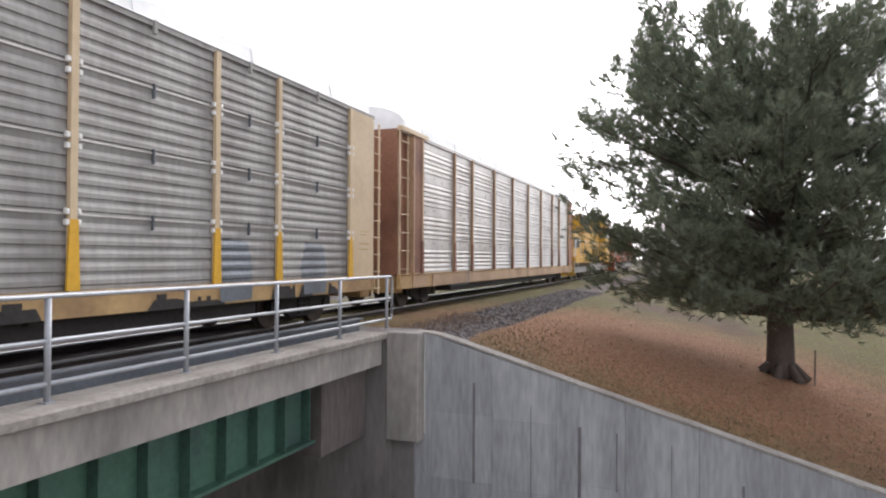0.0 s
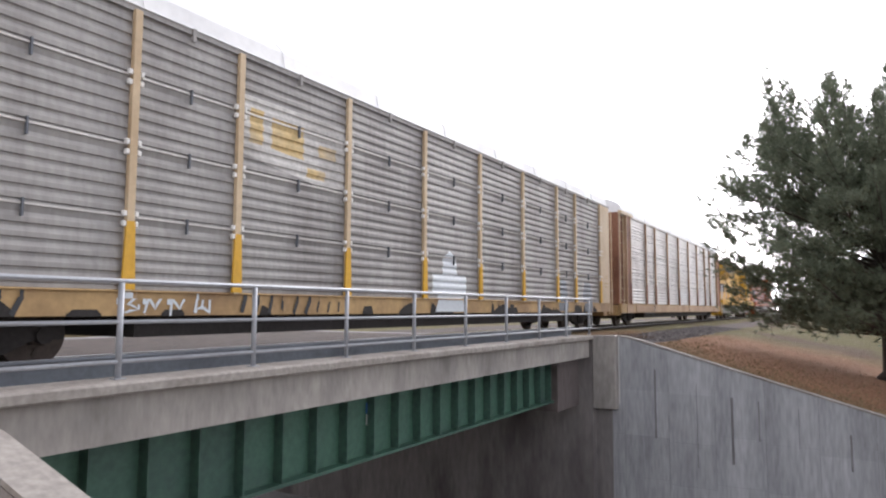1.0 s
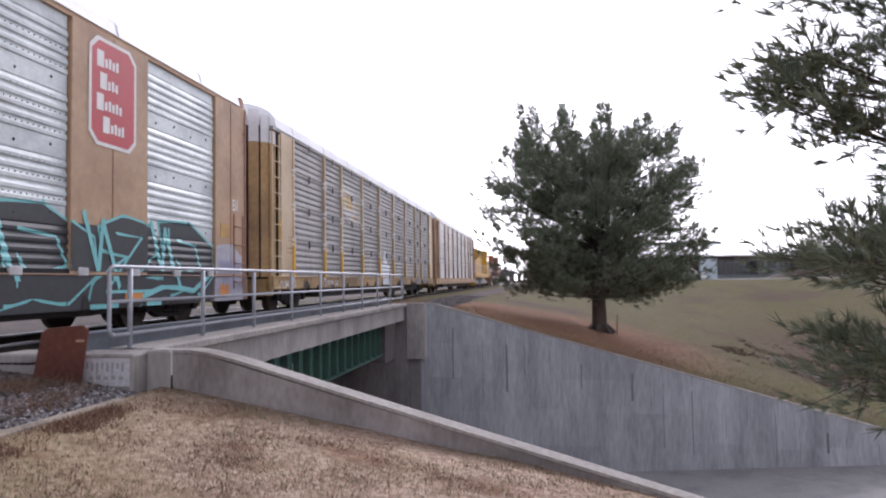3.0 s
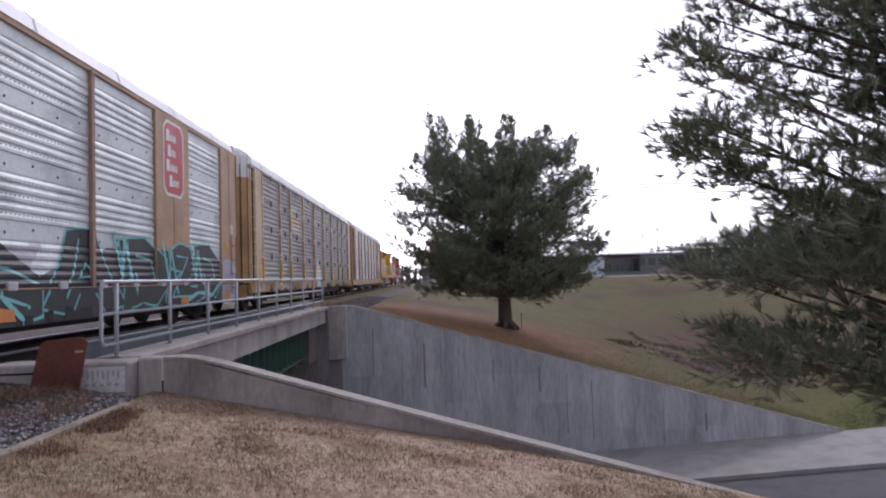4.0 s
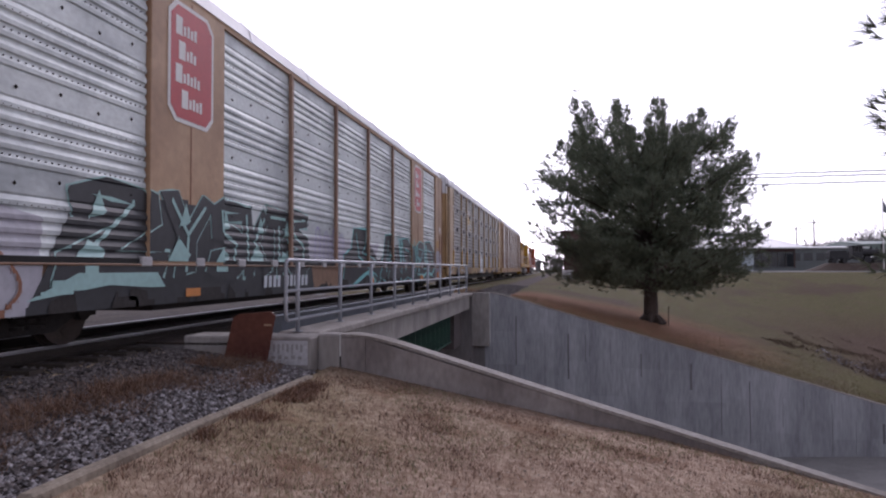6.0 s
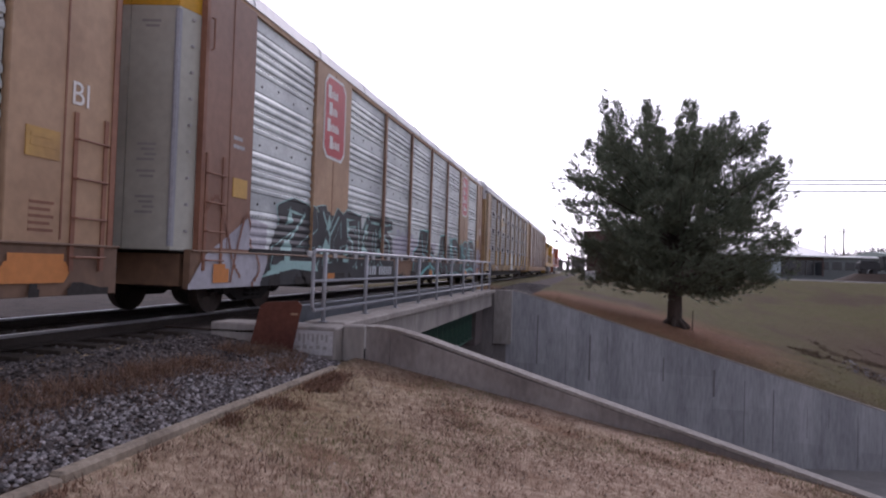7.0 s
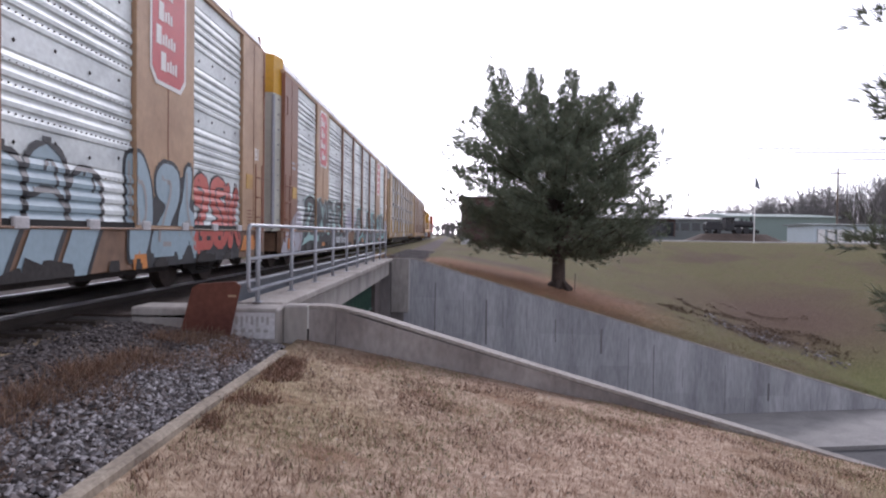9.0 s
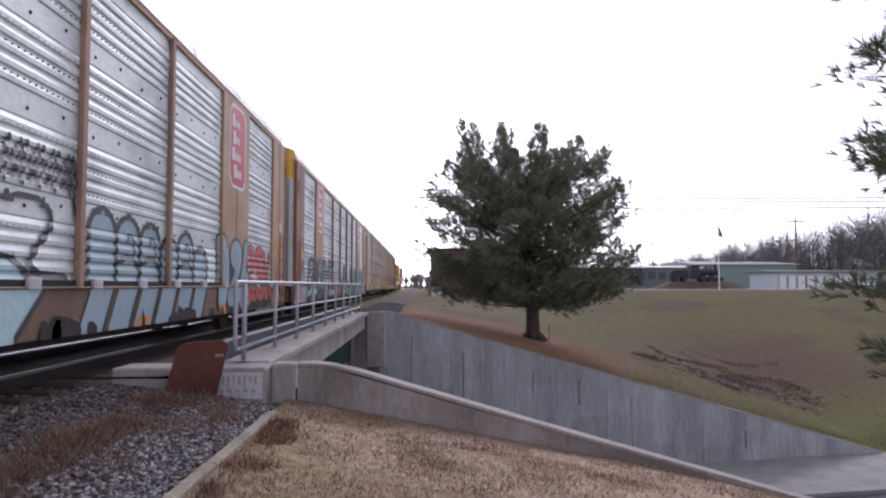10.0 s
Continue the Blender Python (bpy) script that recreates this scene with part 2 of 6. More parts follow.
def ground_mat():
    m = bpy.data.materials.new("winter_turf")
    m.use_nodes = True
    t = m.node_tree
    bsdf = t.nodes["Principled BSDF"]
    bsdf.inputs["Roughness"].default_value = 0.95
    bsdf.inputs["Specular IOR Level"].default_value = 0.15
    co = t.nodes.new("ShaderNodeTexCoord")
    sizes = [(0.16, 5), (1.3, 6), (11.0, 6), (60.0, 4)]
    ns = []
    for sc, de in sizes:
        n = t.nodes.new("ShaderNodeTexNoise")
        n.inputs["Scale"].default_value, n.inputs["Detail"].default_value = sc, de
        t.links.new(co.outputs["Object"], n.inputs["Vector"])
        ns.append(n)

    def ramp(src, lo, hi):
        r = t.nodes.new("ShaderNodeMapRange")
        r.inputs["From Min"].default_value, r.inputs["From Max"].default_value = lo, hi
        t.links.new(src, r.inputs["Value"])
        return r.outputs[0]

    def mix(fac, a, b):
        x = t.nodes.new("ShaderNodeMix")
        x.data_type = "RGBA"
        t.links.new(fac, x.inputs["Factor"])
        for s, v in (("A", a), ("B", b)):
            if isinstance(v, tuple):
                x.inputs[s].default_value = (*v, 1)
            else:
                t.links.new(v, x.inputs[s])
        return x.outputs["Result"]

    straw = mix(ramp(ns[2].outputs["Fac"], 0.35, 0.65), (0.37, 0.26, 0.19), (0.62, 0.48, 0.37))
    green = mix(ramp(ns[2].outputs["Fac"], 0.35, 0.65), (0.24, 0.195, 0.105), (0.42, 0.335, 0.20))
    brown = mix(ramp(ns[2].outputs["Fac"], 0.35, 0.65), (0.20, 0.11, 0.07), (0.32, 0.19, 0.12))
    c = mix(ramp(ns[0].outputs["Fac"], 0.50, 0.66), straw, green)
    c = mix(ramp(ns[1].outputs["Fac"], 0.54, 0.72), c, brown)
    # beyond the road the lawn is olive, with needle litter round the pine and lusher grass in the low corner
    olive = mix(ramp(ns[2].outputs["Fac"], 0.35, 0.65), (0.082, 0.076, 0.032), (0.17, 0.15, 0.066))
    olive = mix(ramp(ns[1].outputs["Fac"], 0.5, 0.75), olive, (0.135, 0.098, 0.058))
    olive = mix(ramp(ns[0].outputs["Fac"], 0.52, 0.66), olive, (0.105, 0.074, 0.05))
    lush = mix(ramp(ns[2].outputs["Fac"], 0.35, 0.65), (0.085, 0.095, 0.03), (0.17, 0.17, 0.065))
    damp = mix(ramp(ns[2].outputs["Fac"], 0.35, 0.65), (0.075, 0.048, 0.036), (0.15, 0.10, 0.068))
    litter = mix(ramp(ns[2].outputs["Fac"], 0.35, 0.65), (0.20, 0.095, 0.055), (0.34, 0.19, 0.11))
    sep = t.nodes.new("ShaderNodeSeparateXYZ")
    t.links.new(co.outputs["Object"], sep.inputs[0])

    def spot(x, y, inner, outer):
        v = t.nodes.new("ShaderNodeVectorMath")
        v.operation = "DISTANCE"
        flat = t.nodes.new("ShaderNodeCombineXYZ")
        t.links.new(sep.outputs["X"], flat.inputs["X"])
        t.links.new(sep.outputs["Y"], flat.inputs["Y"])
        t.links.new(flat.outputs[0], v.inputs[0])
        v.inputs[1].default_value = (x, y, 0)
        w = t.nodes.new("ShaderNodeMath")
        w.operation = "MULTIPLY_ADD"
        t.links.new(ns[1].outputs["Fac"], w.inputs[0])
        w.inputs[1].default_value = 5.0
        t.links.new(v.outputs["Value"], w.inputs[2])
        return ramp(w.outputs[0], outer + 2.5, inner + 2.5)

    olive = mix(spot(25, 19, 3.0, 9.0), olive, lush)
    olive = mix(spot(5.5, 24, 4.0, 9.0), olive, litter)
    olive = mix(spot(22.5, 31.0, 2.0, 9.5), olive, damp)
    olive = mix(spot(18.4, 25.6, 0.4, 2.6), olive, (0.075, 0.052, 0.042))
    c = mix(ramp(sep.outputs["Y"], 15.0, 18.0), c, olive)
    t.links.new(c, bsdf.inputs["Base Color"])
    bp = t.nodes.new("ShaderNodeBump")
    bp.inputs["Strength"].default_value, bp.inputs["Distance"].default_value = 0.7, 0.05
    t.links.new(ns[3].outputs["Fac"], bp.inputs["Height"])
    t.links.new(bp.outputs[0], bsdf.inputs["Normal"])
    return m


M_TURF = ground_mat()


# ---------------------------------------------------------------- shaping helpers
def finish(name, bm, material, smooth=False):
    me = bpy.data.meshes.new(name)
    bmesh.ops.recalc_face_normals(bm, faces=bm.faces)
    bm.to_mesh(me)
    bm.free()
    me.materials.append(material)
    if smooth:
        for p in me.polygons:
            p.use_smooth = True
    return me


def part(name, bm, material, parent=None, label="", smooth=False):
    ob = new(name, finish(name, bm, material, smooth))
    if parent is not None:
        ob.parent = parent
    if label:
        ob["label"] = label
    return ob


def raw(name, verts, faces, material, parent=None, label=""):
    me = bpy.data.meshes.new(name)
    me.from_pydata([tuple(v) for v in verts], [], [tuple(f) for f in faces])
    me.materials.append(material)
    ob = new(name, me)
    if parent is not None:
        ob.parent = parent
    if label:
        ob["label"] = label
    return ob


def empty(name, m=None):
    ob = new(name)
    ob.empty_display_size = 0.3
    if m is not None:
        ob.matrix_world = m
    return ob


def box(bm, x0, x1, y0, y1, z0, z1, bevel=0.0, m=None):
    g = bmesh.ops.create_cube(bm, size=1.0)["verts"]
    for v in g:
        v.co = Vector((x0 + (v.co.x + 0.5) * (x1 - x0), y0 + (v.co.y + 0.5) * (y1 - y0), z0 + (v.co.z + 0.5) * (z1 - z0)))
    if bevel:
        es = list({e for v in g for e in v.link_edges})
        r = bmesh.ops.bevel(bm, geom=es, offset=bevel, segments=1, affect="EDGES")
        g = list({v for f in r["faces"] for v in f.verts} | {v for v in g if v.is_valid})
    if m is not None:
        bmesh.ops.transform(bm, matrix=m, verts=[v for v in g if v.is_valid])
    return bm


def boxes(*bs, bevel=0.0):
    bm = bmesh.new()
    for b in bs:
        box(bm, *b, bevel=bevel)
    return bm


def tube(bm, points, r, sides=10, r_end=None):
    """A round bar through the points."""
    pts = [Vector(p) for p in points]
    rings = []
    for i, p in enumerate(pts):
        d = (pts[min(i + 1, len(pts) - 1)] - pts[max(i - 1, 0)]).normalized()
        up = Vector((0, 0, 1)) if abs(d.z) < 0.9 else Vector((1, 0, 0))
        a = d.cross(up).normalized()
        b = d.cross(a)
        rr = r if r_end is None else r + (r_end - r) * i / max(1, len(pts) - 1)
        rings.append([bm.verts.new(p + rr * (math.cos(2 * math.pi * k / sides) * a + math.sin(2 * math.pi * k / sides) * b)) for k in range(sides)])
    for q, s in zip(rings, rings[1:]):
        for k in range(sides):
            bm.faces.new((q[k], q[(k + 1) % sides], s[(k + 1) % sides], s[k]))
    bm.faces.new(rings[0])
    bm.faces.new(list(reversed(rings[-1])))
    return bm


def prism(bm, outline, axis, a0, a1):
    """Extrudes a closed outline of (u, v) along x, y or z from a0 to a1."""
    def put(u, v, w):
        return {"x": (w, u, v), "y": (u, w, v), "z": (u, v, w)}[axis]
    lo = [bm.verts.new(put(u, v, a0)) for u, v in outline]
    hi = [bm.verts.new(put(u, v, a1)) for u, v in outline]
    n = len(outline)
    for i in range(n):
        bm.faces.new((lo[i], lo[(i + 1) % n], hi[(i + 1) % n], hi[i]))
    bm.faces.new(lo)
    bm.faces.new(list(reversed(hi)))
    return bm


def smooth01(u):
    u = min(1.0, max(0.0, u))
    return u * u * (3 - 2 * u)


# ---------------------------------------------------------------- ground
def road_z(x):
    if x < 8:
        return -6.35
    if x < 21:
        return -6.35 + (x - 8) / 13 * 0.65
    return min(-0.6, -5.7 + (x - 21) * 0.06)


def wall_z(x):
    """Top of the two wing walls."""
    return 0.0 if x < 1.15 else max(-0.285 * (x - 1.15), -5.62)


def bank_far(x, y):
    w = wall_z(x) if x < 21 else road_z(x) + 0.05
    plateau = -0.35 + 0.85 * smooth01((x - 2) / 14)
    u = min(1.0, max(0.0, (y - 17.5) / 36))
    return w - 0.1 + (plateau - w + 0.1) * u ** 1.15


def bank_near(x, y):
    n = -0.47 - 0.19 * (x - 0.7) - 0.05 * max(0.0, x - 5.0)
    n = max(n, -5.55) if x < 26 else max(-5.55, road_z(x))
    u = min(1.0, max(0.0, -y / 26))
    return n + (-0.62 - n) * u ** 0.78


def land(x, y):
    if x < 0.62:
        z = -0.52 + 0.30 * smooth01((0.62 - x) / 2.2)
        if x < -6:
            z = -0.22 - 0.3 * smooth01((-6 - x) / 3)
        if y > 17:
            return z + 0.1
        return z
    z = bank_far(x, y) if y > 8 else bank_near(x, y)
    if y > 17:
        k = smooth01((3.2 - x) / 2.6)
        z = z * (1 - k) + (-0.42) * k
    z += 0.035 * noise.noise((x * 0.35, y * 0.35, 0.0)) + 0.015 * noise.noise((x * 1.3, y * 1.3, 4.0))
    return z


def make_ground():
    xs = [-900, -400, -150, -60, -30, -15, -9, -7, -6, -4, -2.5, -1.6, -1.0, -0.4, 0.2, 0.6, 0.64]
    x = 0.9
    while x < 30:
        xs.append(x)
        x += 0.5
    xs += [32, 35, 40, 46, 54, 64, 80, 110, 160, 260, 420, 700, 1200]
    ys = [-400, -150, -70, -45, -34]
    y = -28.0
    while y < -0.6:
        ys.append(y)
        y += 0.55
    near_edge = len(ys)
    ys += [-0.15, -0.148, 17.45, 17.452]
    y = 18.0
    while y < 60:
        ys.append(y)
        y += 0.8
    ys += [63, 67, 72, 80, 90, 105, 130, 170, 230, 330, 500, 800, 1400]
    verts, faces = [], []
    for j, yy in enumerate(ys):
        for xx in xs:
            if near_edge + 1 <= j <= near_edge + 2:
                z = road_z(xx) - 0.03
            else:
                z = land(xx, yy)
            verts.append((xx, yy, z))
    n = len(xs)
    for j in range(len(ys) - 1):
        for i in range(n - 1):
            faces.append((j * n + i, j * n + i + 1, (j + 1) * n + i + 1, (j + 1) * n + i))
    g = raw("ground", verts, faces, M_TURF)
    for p in g.data.polygons:
        p.use_smooth = abs(p.normal.z) > 0.3
    return tagged(g, "dormant straw-coloured lawn with greener and brown patches", "ground", kind="structure")


make_ground()

# road and pavements in the cutting
def strip(name, y0, y1, lift, material, x0=-40, x1=120):
    bm = bmesh.new()
    xs = [x0, -8, 0, 8, 10, 13, 16, 19, 21, 26, 34, 48, 70, x1]
    top = [[bm.verts.new((x, y, road_z(x) + lift)) for y in (y0, y1)] for x in xs]
    low = [[bm.verts.new((x, y, road_z(x) - 0.3)) for y in (y0, y1)] for x in xs]
    for i in range(len(xs) - 1):
        bm.faces.new((top[i][0], top[i + 1][0], top[i + 1][1], top[i][1]))
        bm.faces.new((top[i][0], low[i][0], low[i + 1][0], top[i + 1][0]))
        bm.faces.new((top[i][1], top[i + 1][1], low[i + 1][1], low[i][1]))
    return part(name, bm, material)


tagged(strip("road", 2.6, 13.0, 0.0, M_ASPHALT), "grey asphalt road running through the underpass", "road", kind="structure")
tagged(strip("pavement", 13.0, 17.3, 0.14, M_WALK), "pale concrete pavement along the wing wall", "pavement", kind="structure")
tagged(strip("pavement", 0.02, 2.6, 0.14, M_WALK), "pale concrete pavement along the near wing wall", "pavement", kind="structure")


# ---------------------------------------------------------------- wing walls and abutments
def wing_wall(name, y0, y1, label, face, wide=1.235):
    """Sloping wing wall with a worn lighter top edge."""
    wall = empty(name)
    xs = [0.78, 1.15] + [1.15 + i * wide for i in range(1, round(19.8 / wide) + 1)]
    rnd = random.Random(len(name))
    for a, b in zip(xs, xs[1:]):
        za, zb = wall_z(a) - 0.05, wall_z(b) - 0.05
        cuts = [-7.0]
        z = -5.2 + rnd.uniform(-0.15, 0.15)
        while z < zb - 0.7:
            cuts.append(z)
            z += 1.22 + rnd.uniform(-0.1, 0.1)
        for c0, c1 in zip(cuts, cuts[1:] + [None]):
            bm = bmesh.new()
            out = rnd.uniform(0.0, 0.0025)
            top = [(b - 0.003, c1 - 0.003), (a + 0.003, c1 - 0.003)] if c1 is not None else [(b - 0.003, zb), (a + 0.003, za)]
            prism(bm, [(a + 0.003, c0), (b - 0.003, c0)] + top, "y", y0 - out, y1)
            part("panel", bm, face, wall)
    bm = bmesh.new()
    prism(bm, [(0.80, -7.0), (20.8, -7.0), (20.8, -5.68), (1.2, -0.09), (0.80, -0.07)], "y", y0 + 0.03, y1 - 0.03)
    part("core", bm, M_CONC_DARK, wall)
    bm = bmesh.new()
    tops = [(0.78, 0.0), (1.02, 0.0), (1.25, -0.03), (1.6, -0.11)] + [(x, wall_z(x)) for x in (4, 8, 12, 16, 20.9)]
    outline = tops + [(x, z - 0.042) for x, z in reversed(tops)]
    prism(bm, outline, "y", y0 - 0.012, y1 + 0.012)
    part("coping", bm, M_CONC_PALE, wall, "paler worn top edge")
    return tagged(wall, label, "retaining wall", kind="structure")


wing_wall("wall_far", 17.3, 17.6, "weathered grey concrete wing wall sloping down beside the underpass", M_CONC_BLOCK)
wing_wall("wall_near", -0.3, 0.0, "weathered grey concrete wing wall rising from the lawn", M_CONC_NEAR, 6.6)

# formwork joints and stains on the long face of the far wall
bm = bmesh.new()
rnd = random.Random(5)
x = 2.0
while x < 19.5:
    ztop = wall_z(x) - 0.5 - rnd.random() * 0.3
    depth = 0.6 + rnd.random() * 1.8
    box(bm, x, x + 0.012 + 0.07 * rnd.random() ** 3, 17.291, 17.31, max(ztop - depth, road_z(x) + 0.2), ztop)
    x += 0.62 + rnd.random() * 0.55
tagged(part("weep_stains", bm, M_SEEP), "thin dark vertical seep marks on the concrete wall", "wall stain", kind="stuff")

bm = boxes((0.30, 0.985, 16.98, 17.285, -2.12, 0.0), bevel=0.02)
tagged(part("abutment_far", bm, M_CONC), "squared grey concrete end block of the bridge abutment", "abutment", kind="structure")
bm = boxes((0.985, 1.01, 17.287, 17.3, -2.0, -0.02))
tagged(part("joint_seal", bm, M_JOINT), "pale sealant strip in the wall joint", "joint", kind="structure")
# both abutment walls run on unseen to x -15 to keep the underpass dark
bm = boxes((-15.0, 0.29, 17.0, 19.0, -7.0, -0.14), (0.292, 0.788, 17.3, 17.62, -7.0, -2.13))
tagged(part("abutment_wall_far", bm, M_CONC_DARK), "stained concrete abutment under the bridge, coloured dark for its shade", "abutment", kind="structure")
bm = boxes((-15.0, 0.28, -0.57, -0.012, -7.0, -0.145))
tagged(part("abutment_wall_near", bm, M_CONC_DARK), "concrete abutment at the near end of the bridge, coloured dark for its shade", "abutment", kind="structure")
bm = boxes((-1.5, 0.44, -0.62, -0.02, -1.2, -0.02), (0.44, 0.765, -0.34, -0.02, -1.6, 0.0), bevel=0.025)
tagged(part("abutment_near", bm, M_CONC), "grey concrete back wall at the end of the bridge", "abutment", kind="structure")
bm = boxes((0.768, 0.785, -0.315, -0.29, -0.8, -0.32))
tagged(part("joint_gap", bm, M_BLACK), "open dark joint between two walls", "joint", kind="structure")
bm = boxes((0.766, 0.786, -0.318, -0.29, -0.315, -0.005))
tagged(part("joint_seal", bm, M_JOINT), "white sealant left in the wall joint", "joint", kind="structure")

# white painted patch with illegible marks
patch = empty("painted_patch")
part("paint", boxes((-0.22, 0.405, -0.624, -0.621, -0.41, -0.07)), M_DIRTY, patch)
bm = bmesh.new()
for k in range(8):
    box(bm, -0.18 + k * 0.068, -0.145 + k * 0.068, -0.627, -0.6245, -0.20 - 0.03 * (k % 3), -0.12)
for k in range(5):
    box(bm, -0.14 + k * 0.1, -0.08 + k * 0.1, -0.627, -0.6245, -0.33, -0.29 + 0.02 * (k % 2))
part("marks", bm, M_LOCOG, patch)
tagged(patch, "white painted patch with worn grey marks on the concrete", "painted sign", kind="structure")

# leaning rusty steel plate
bm = bmesh.new()
prism(bm, [(-0.82, -0.5), (-0.16, -0.5), (0.04, 0.30), (-0.03, 0.36), (-0.50, 0.32), (-0.58, 0.27)], "y", -0.012, 0.012)
plate = empty("steel_plate", pose(0, -0.84, 0, 8, 0, 0))
part("plate", bm, M_RUST, plate)
part("handle", boxes((-0.12, -0.02, -0.03, -0.013, 0.16, 0.185)), M_TAN, plate, "bright worn slot")
tagged(plate, "rust-red steel plate leaning against the concrete back wall", "steel plate")

# kerb between ballast and lawn
kerb = empty("kerb")
y = -1.15
k = 0
while y > -30:
    ln = 2.4
    za = -0.452 - 0.012 * min(4, -y * 0.25) + 0.01 * math.sin(k * 2.1)
    ob = part("kerbstone", boxes((-0.06, 0.06, -ln / 2 + 0.006, ln / 2 - 0.006, -0.35, 0.0), bevel=0.02), M_KERB, kerb)
    ob.matrix_local = pose(0.65 + 0.012 * math.sin(k * 3.7), y - ln / 2, za, 0.4 * math.sin(k * 1.7), 2.0 * math.sin(k * 4.3), 0.35 * math.sin(k * 5.1))
    y -= ln
    k += 1
tagged(kerb, "worn pale concrete kerb between ballast and lawn", "kerb", kind="structure")

# ---------------------------------------------------------------- bridge
bridge = empty("bridge")
# deck is widened out of view to block light from behind the underpass
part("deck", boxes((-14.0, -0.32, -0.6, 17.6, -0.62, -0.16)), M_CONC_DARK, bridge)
part("deck_edge", boxes((-0.30, 0.36, -0.015, 16.94, -0.125, 0.0), bevel=0.02), M_CONC_PALE, bridge, "worn pale deck edge")
part("fascia", boxes((-0.30, 0.22, 0.0, 16.94, -0.64, -0.13)), M_CONC, bridge, "grey concrete fascia beam")
part("bearing_block", boxes((-0.9, -0.12, 15.25, 16.94, -2.05, -0.645)), M_BEARING, bridge, "stained bearing block with the deck's shade in its dark colour")
girder = part("girder", boxes((-0.42, -0.40, 0.05, 15.24, -1.74, -0.66)), M_GREEN, bridge, "green painted plate girder")
part("flange", boxes((-0.56, -0.22, 0.05, 15.24, -1.79, -1.742)), M_GREEN, girder)
part("flange", boxes((-0.56, -0.22, 0.05, 15.24, -0.658, -0.642)), M_GREEN, girder)
stiff = finish("stiffener", boxes((-0.398, -0.23, -0.012, 0.012, -1.74, -0.66)), M_GREEN)
for k in range(21):
    s = new("stiffener", stiff)
    s.location = (0, 0.35 + k * 0.735, 0)
    s.parent = girder
# the last three girders belong to the added, unseen width of deck
for gx in (-2.4, -3.7, -5.7, -8.0, -10.3, -12.6):
    g2 = part("girder", boxes((gx - 0.01, gx + 0.01, 0.05, 17.0, -1.74, -0.63), (gx - 0.2, gx + 0.2, 0.05, 17.0, -1.8, -1.742)), M_GREEN, bridge)
part("retainer", boxes((-0.52, -0.46, -0.5, 17.3, -0.15, 0.20), (-0.52, -0.36, -0.5, 17.3, 0.20, 0.225)), M_STEEL_BLUE, bridge, "blue-grey steel ballast retainer")
tagged(bridge, "railway bridge with concrete deck and green steel girders", "bridge", kind="structure")

sign = empty("bridge_sign", pose(-0.395, 7.05, -0.95))
part("board", boxes((0, 0.012, -0.12, 0.12, -0.09, 0.09)), M_BLUESIGN, sign)
part("board", boxes((0, 0.012, -0.11, 0.11, -0.28, -0.10)), M_WHITE, sign, "small white lower board")
bm = bmesh.new()
for k in range(3):
    box(bm, 0.012, 0.016, -0.08, 0.08, -0.05 + k * 0.045, -0.025 + k * 0.045)
part("lettering", bm, M_WHITE, sign)
tagged(sign, "small blue and white notice fixed to the green girder", "sign")


def railing():
    rail = empty("railing")
    n, s = 10, 1.958
    post = finish("post", tube(bmesh.new(), [(0, 0, 0.012), (0, 0, 1.05)], 0.033, 10), M_GALV, True)
    base = finish("base_plate", boxes((-0.06, 0.06, -0.06, 0.06, 0.001, 0.013)), M_GALV)
    for k in range(n):
        p = new("post", post)
        p.location, p.parent = (0, k * s, 0), rail
        b = new("base_plate", base)
        b.parent = p
    L = (n - 1) * s
    for name, z in (("mid_rail", 0.62),):
        part(name, tube(bmesh.new(), [(0.0, -0.42, z), (0.0, L + 0.2, z)], 0.024, 10), M_GALV, rail, smooth=True)
    loop = []
    for a in range(7):
        t = radians(90 + a * 15)
        loop.append((0, -0.34 + 0.1 * math.cos(t), 0.97 + 0.1 * math.sin(t)))
    loop += [(0, -0.44, 0.29)]
    for a in range(7):
        t = radians(180 + a * 15)
        loop.append((0, -0.34 + 0.1 * math.cos(t), 0.29 + 0.1 * math.sin(t)))
    far = [(x, L + 0.0 - (y - 0.0) * 0.55, z) for x, y, z in reversed(loop)]
    part("top_rail", tube(bmesh.new(), [(0, L + 0.1, 1.07)] + loop, 0.027, 10), M_GALV, rail, smooth=True)
    part("low_rail", tube(bmesh.new(), [(0, -0.33, 0.19), (0, L + 0.05, 0.19)] + far + [(0, L + 0.1, 1.07)], 0.026, 10), M_GALV, rail, smooth=True)
    return tagged(rail, "galvanised steel pipe railing along the bridge edge", "railing")


railing()

# ---------------------------------------------------------------- track
TX = -3.05
track = empty("track")
for sx in (-0.7525, 0.7525):
    bm = bmesh.new()
    c = TX + sx
    prism(bm, [(c - 0.07, -0.16), (c + 0.07, -0.16), (c + 0.07, -0.145), (c + 0.012, -0.125), (c + 0.012, -0.035), (c - 0.012, -0.035), (c - 0.012, -0.125), (c - 0.07, -0.145)], "y", -60, 240)
    r = part("rail", bm, M_RAIL, track)
    part("rail_head", boxes((c - 0.036, c + 0.036, -60, 240, -0.034, 0.0)), M_RAILHEAD, r, "polished running surface")
tie = finish("tie", boxes((TX - 1.3, TX + 1.3, -0.11, 0.11, -0.33, -0.165)), M_TIE)
for k in range(150):
    tt = new("tie", tie)
    tt.location = (0, -24 + k * 0.55, 0)
    tt.parent = track
tagged(track, "single railway track on dark wooden ties", "railway track", kind="structure")

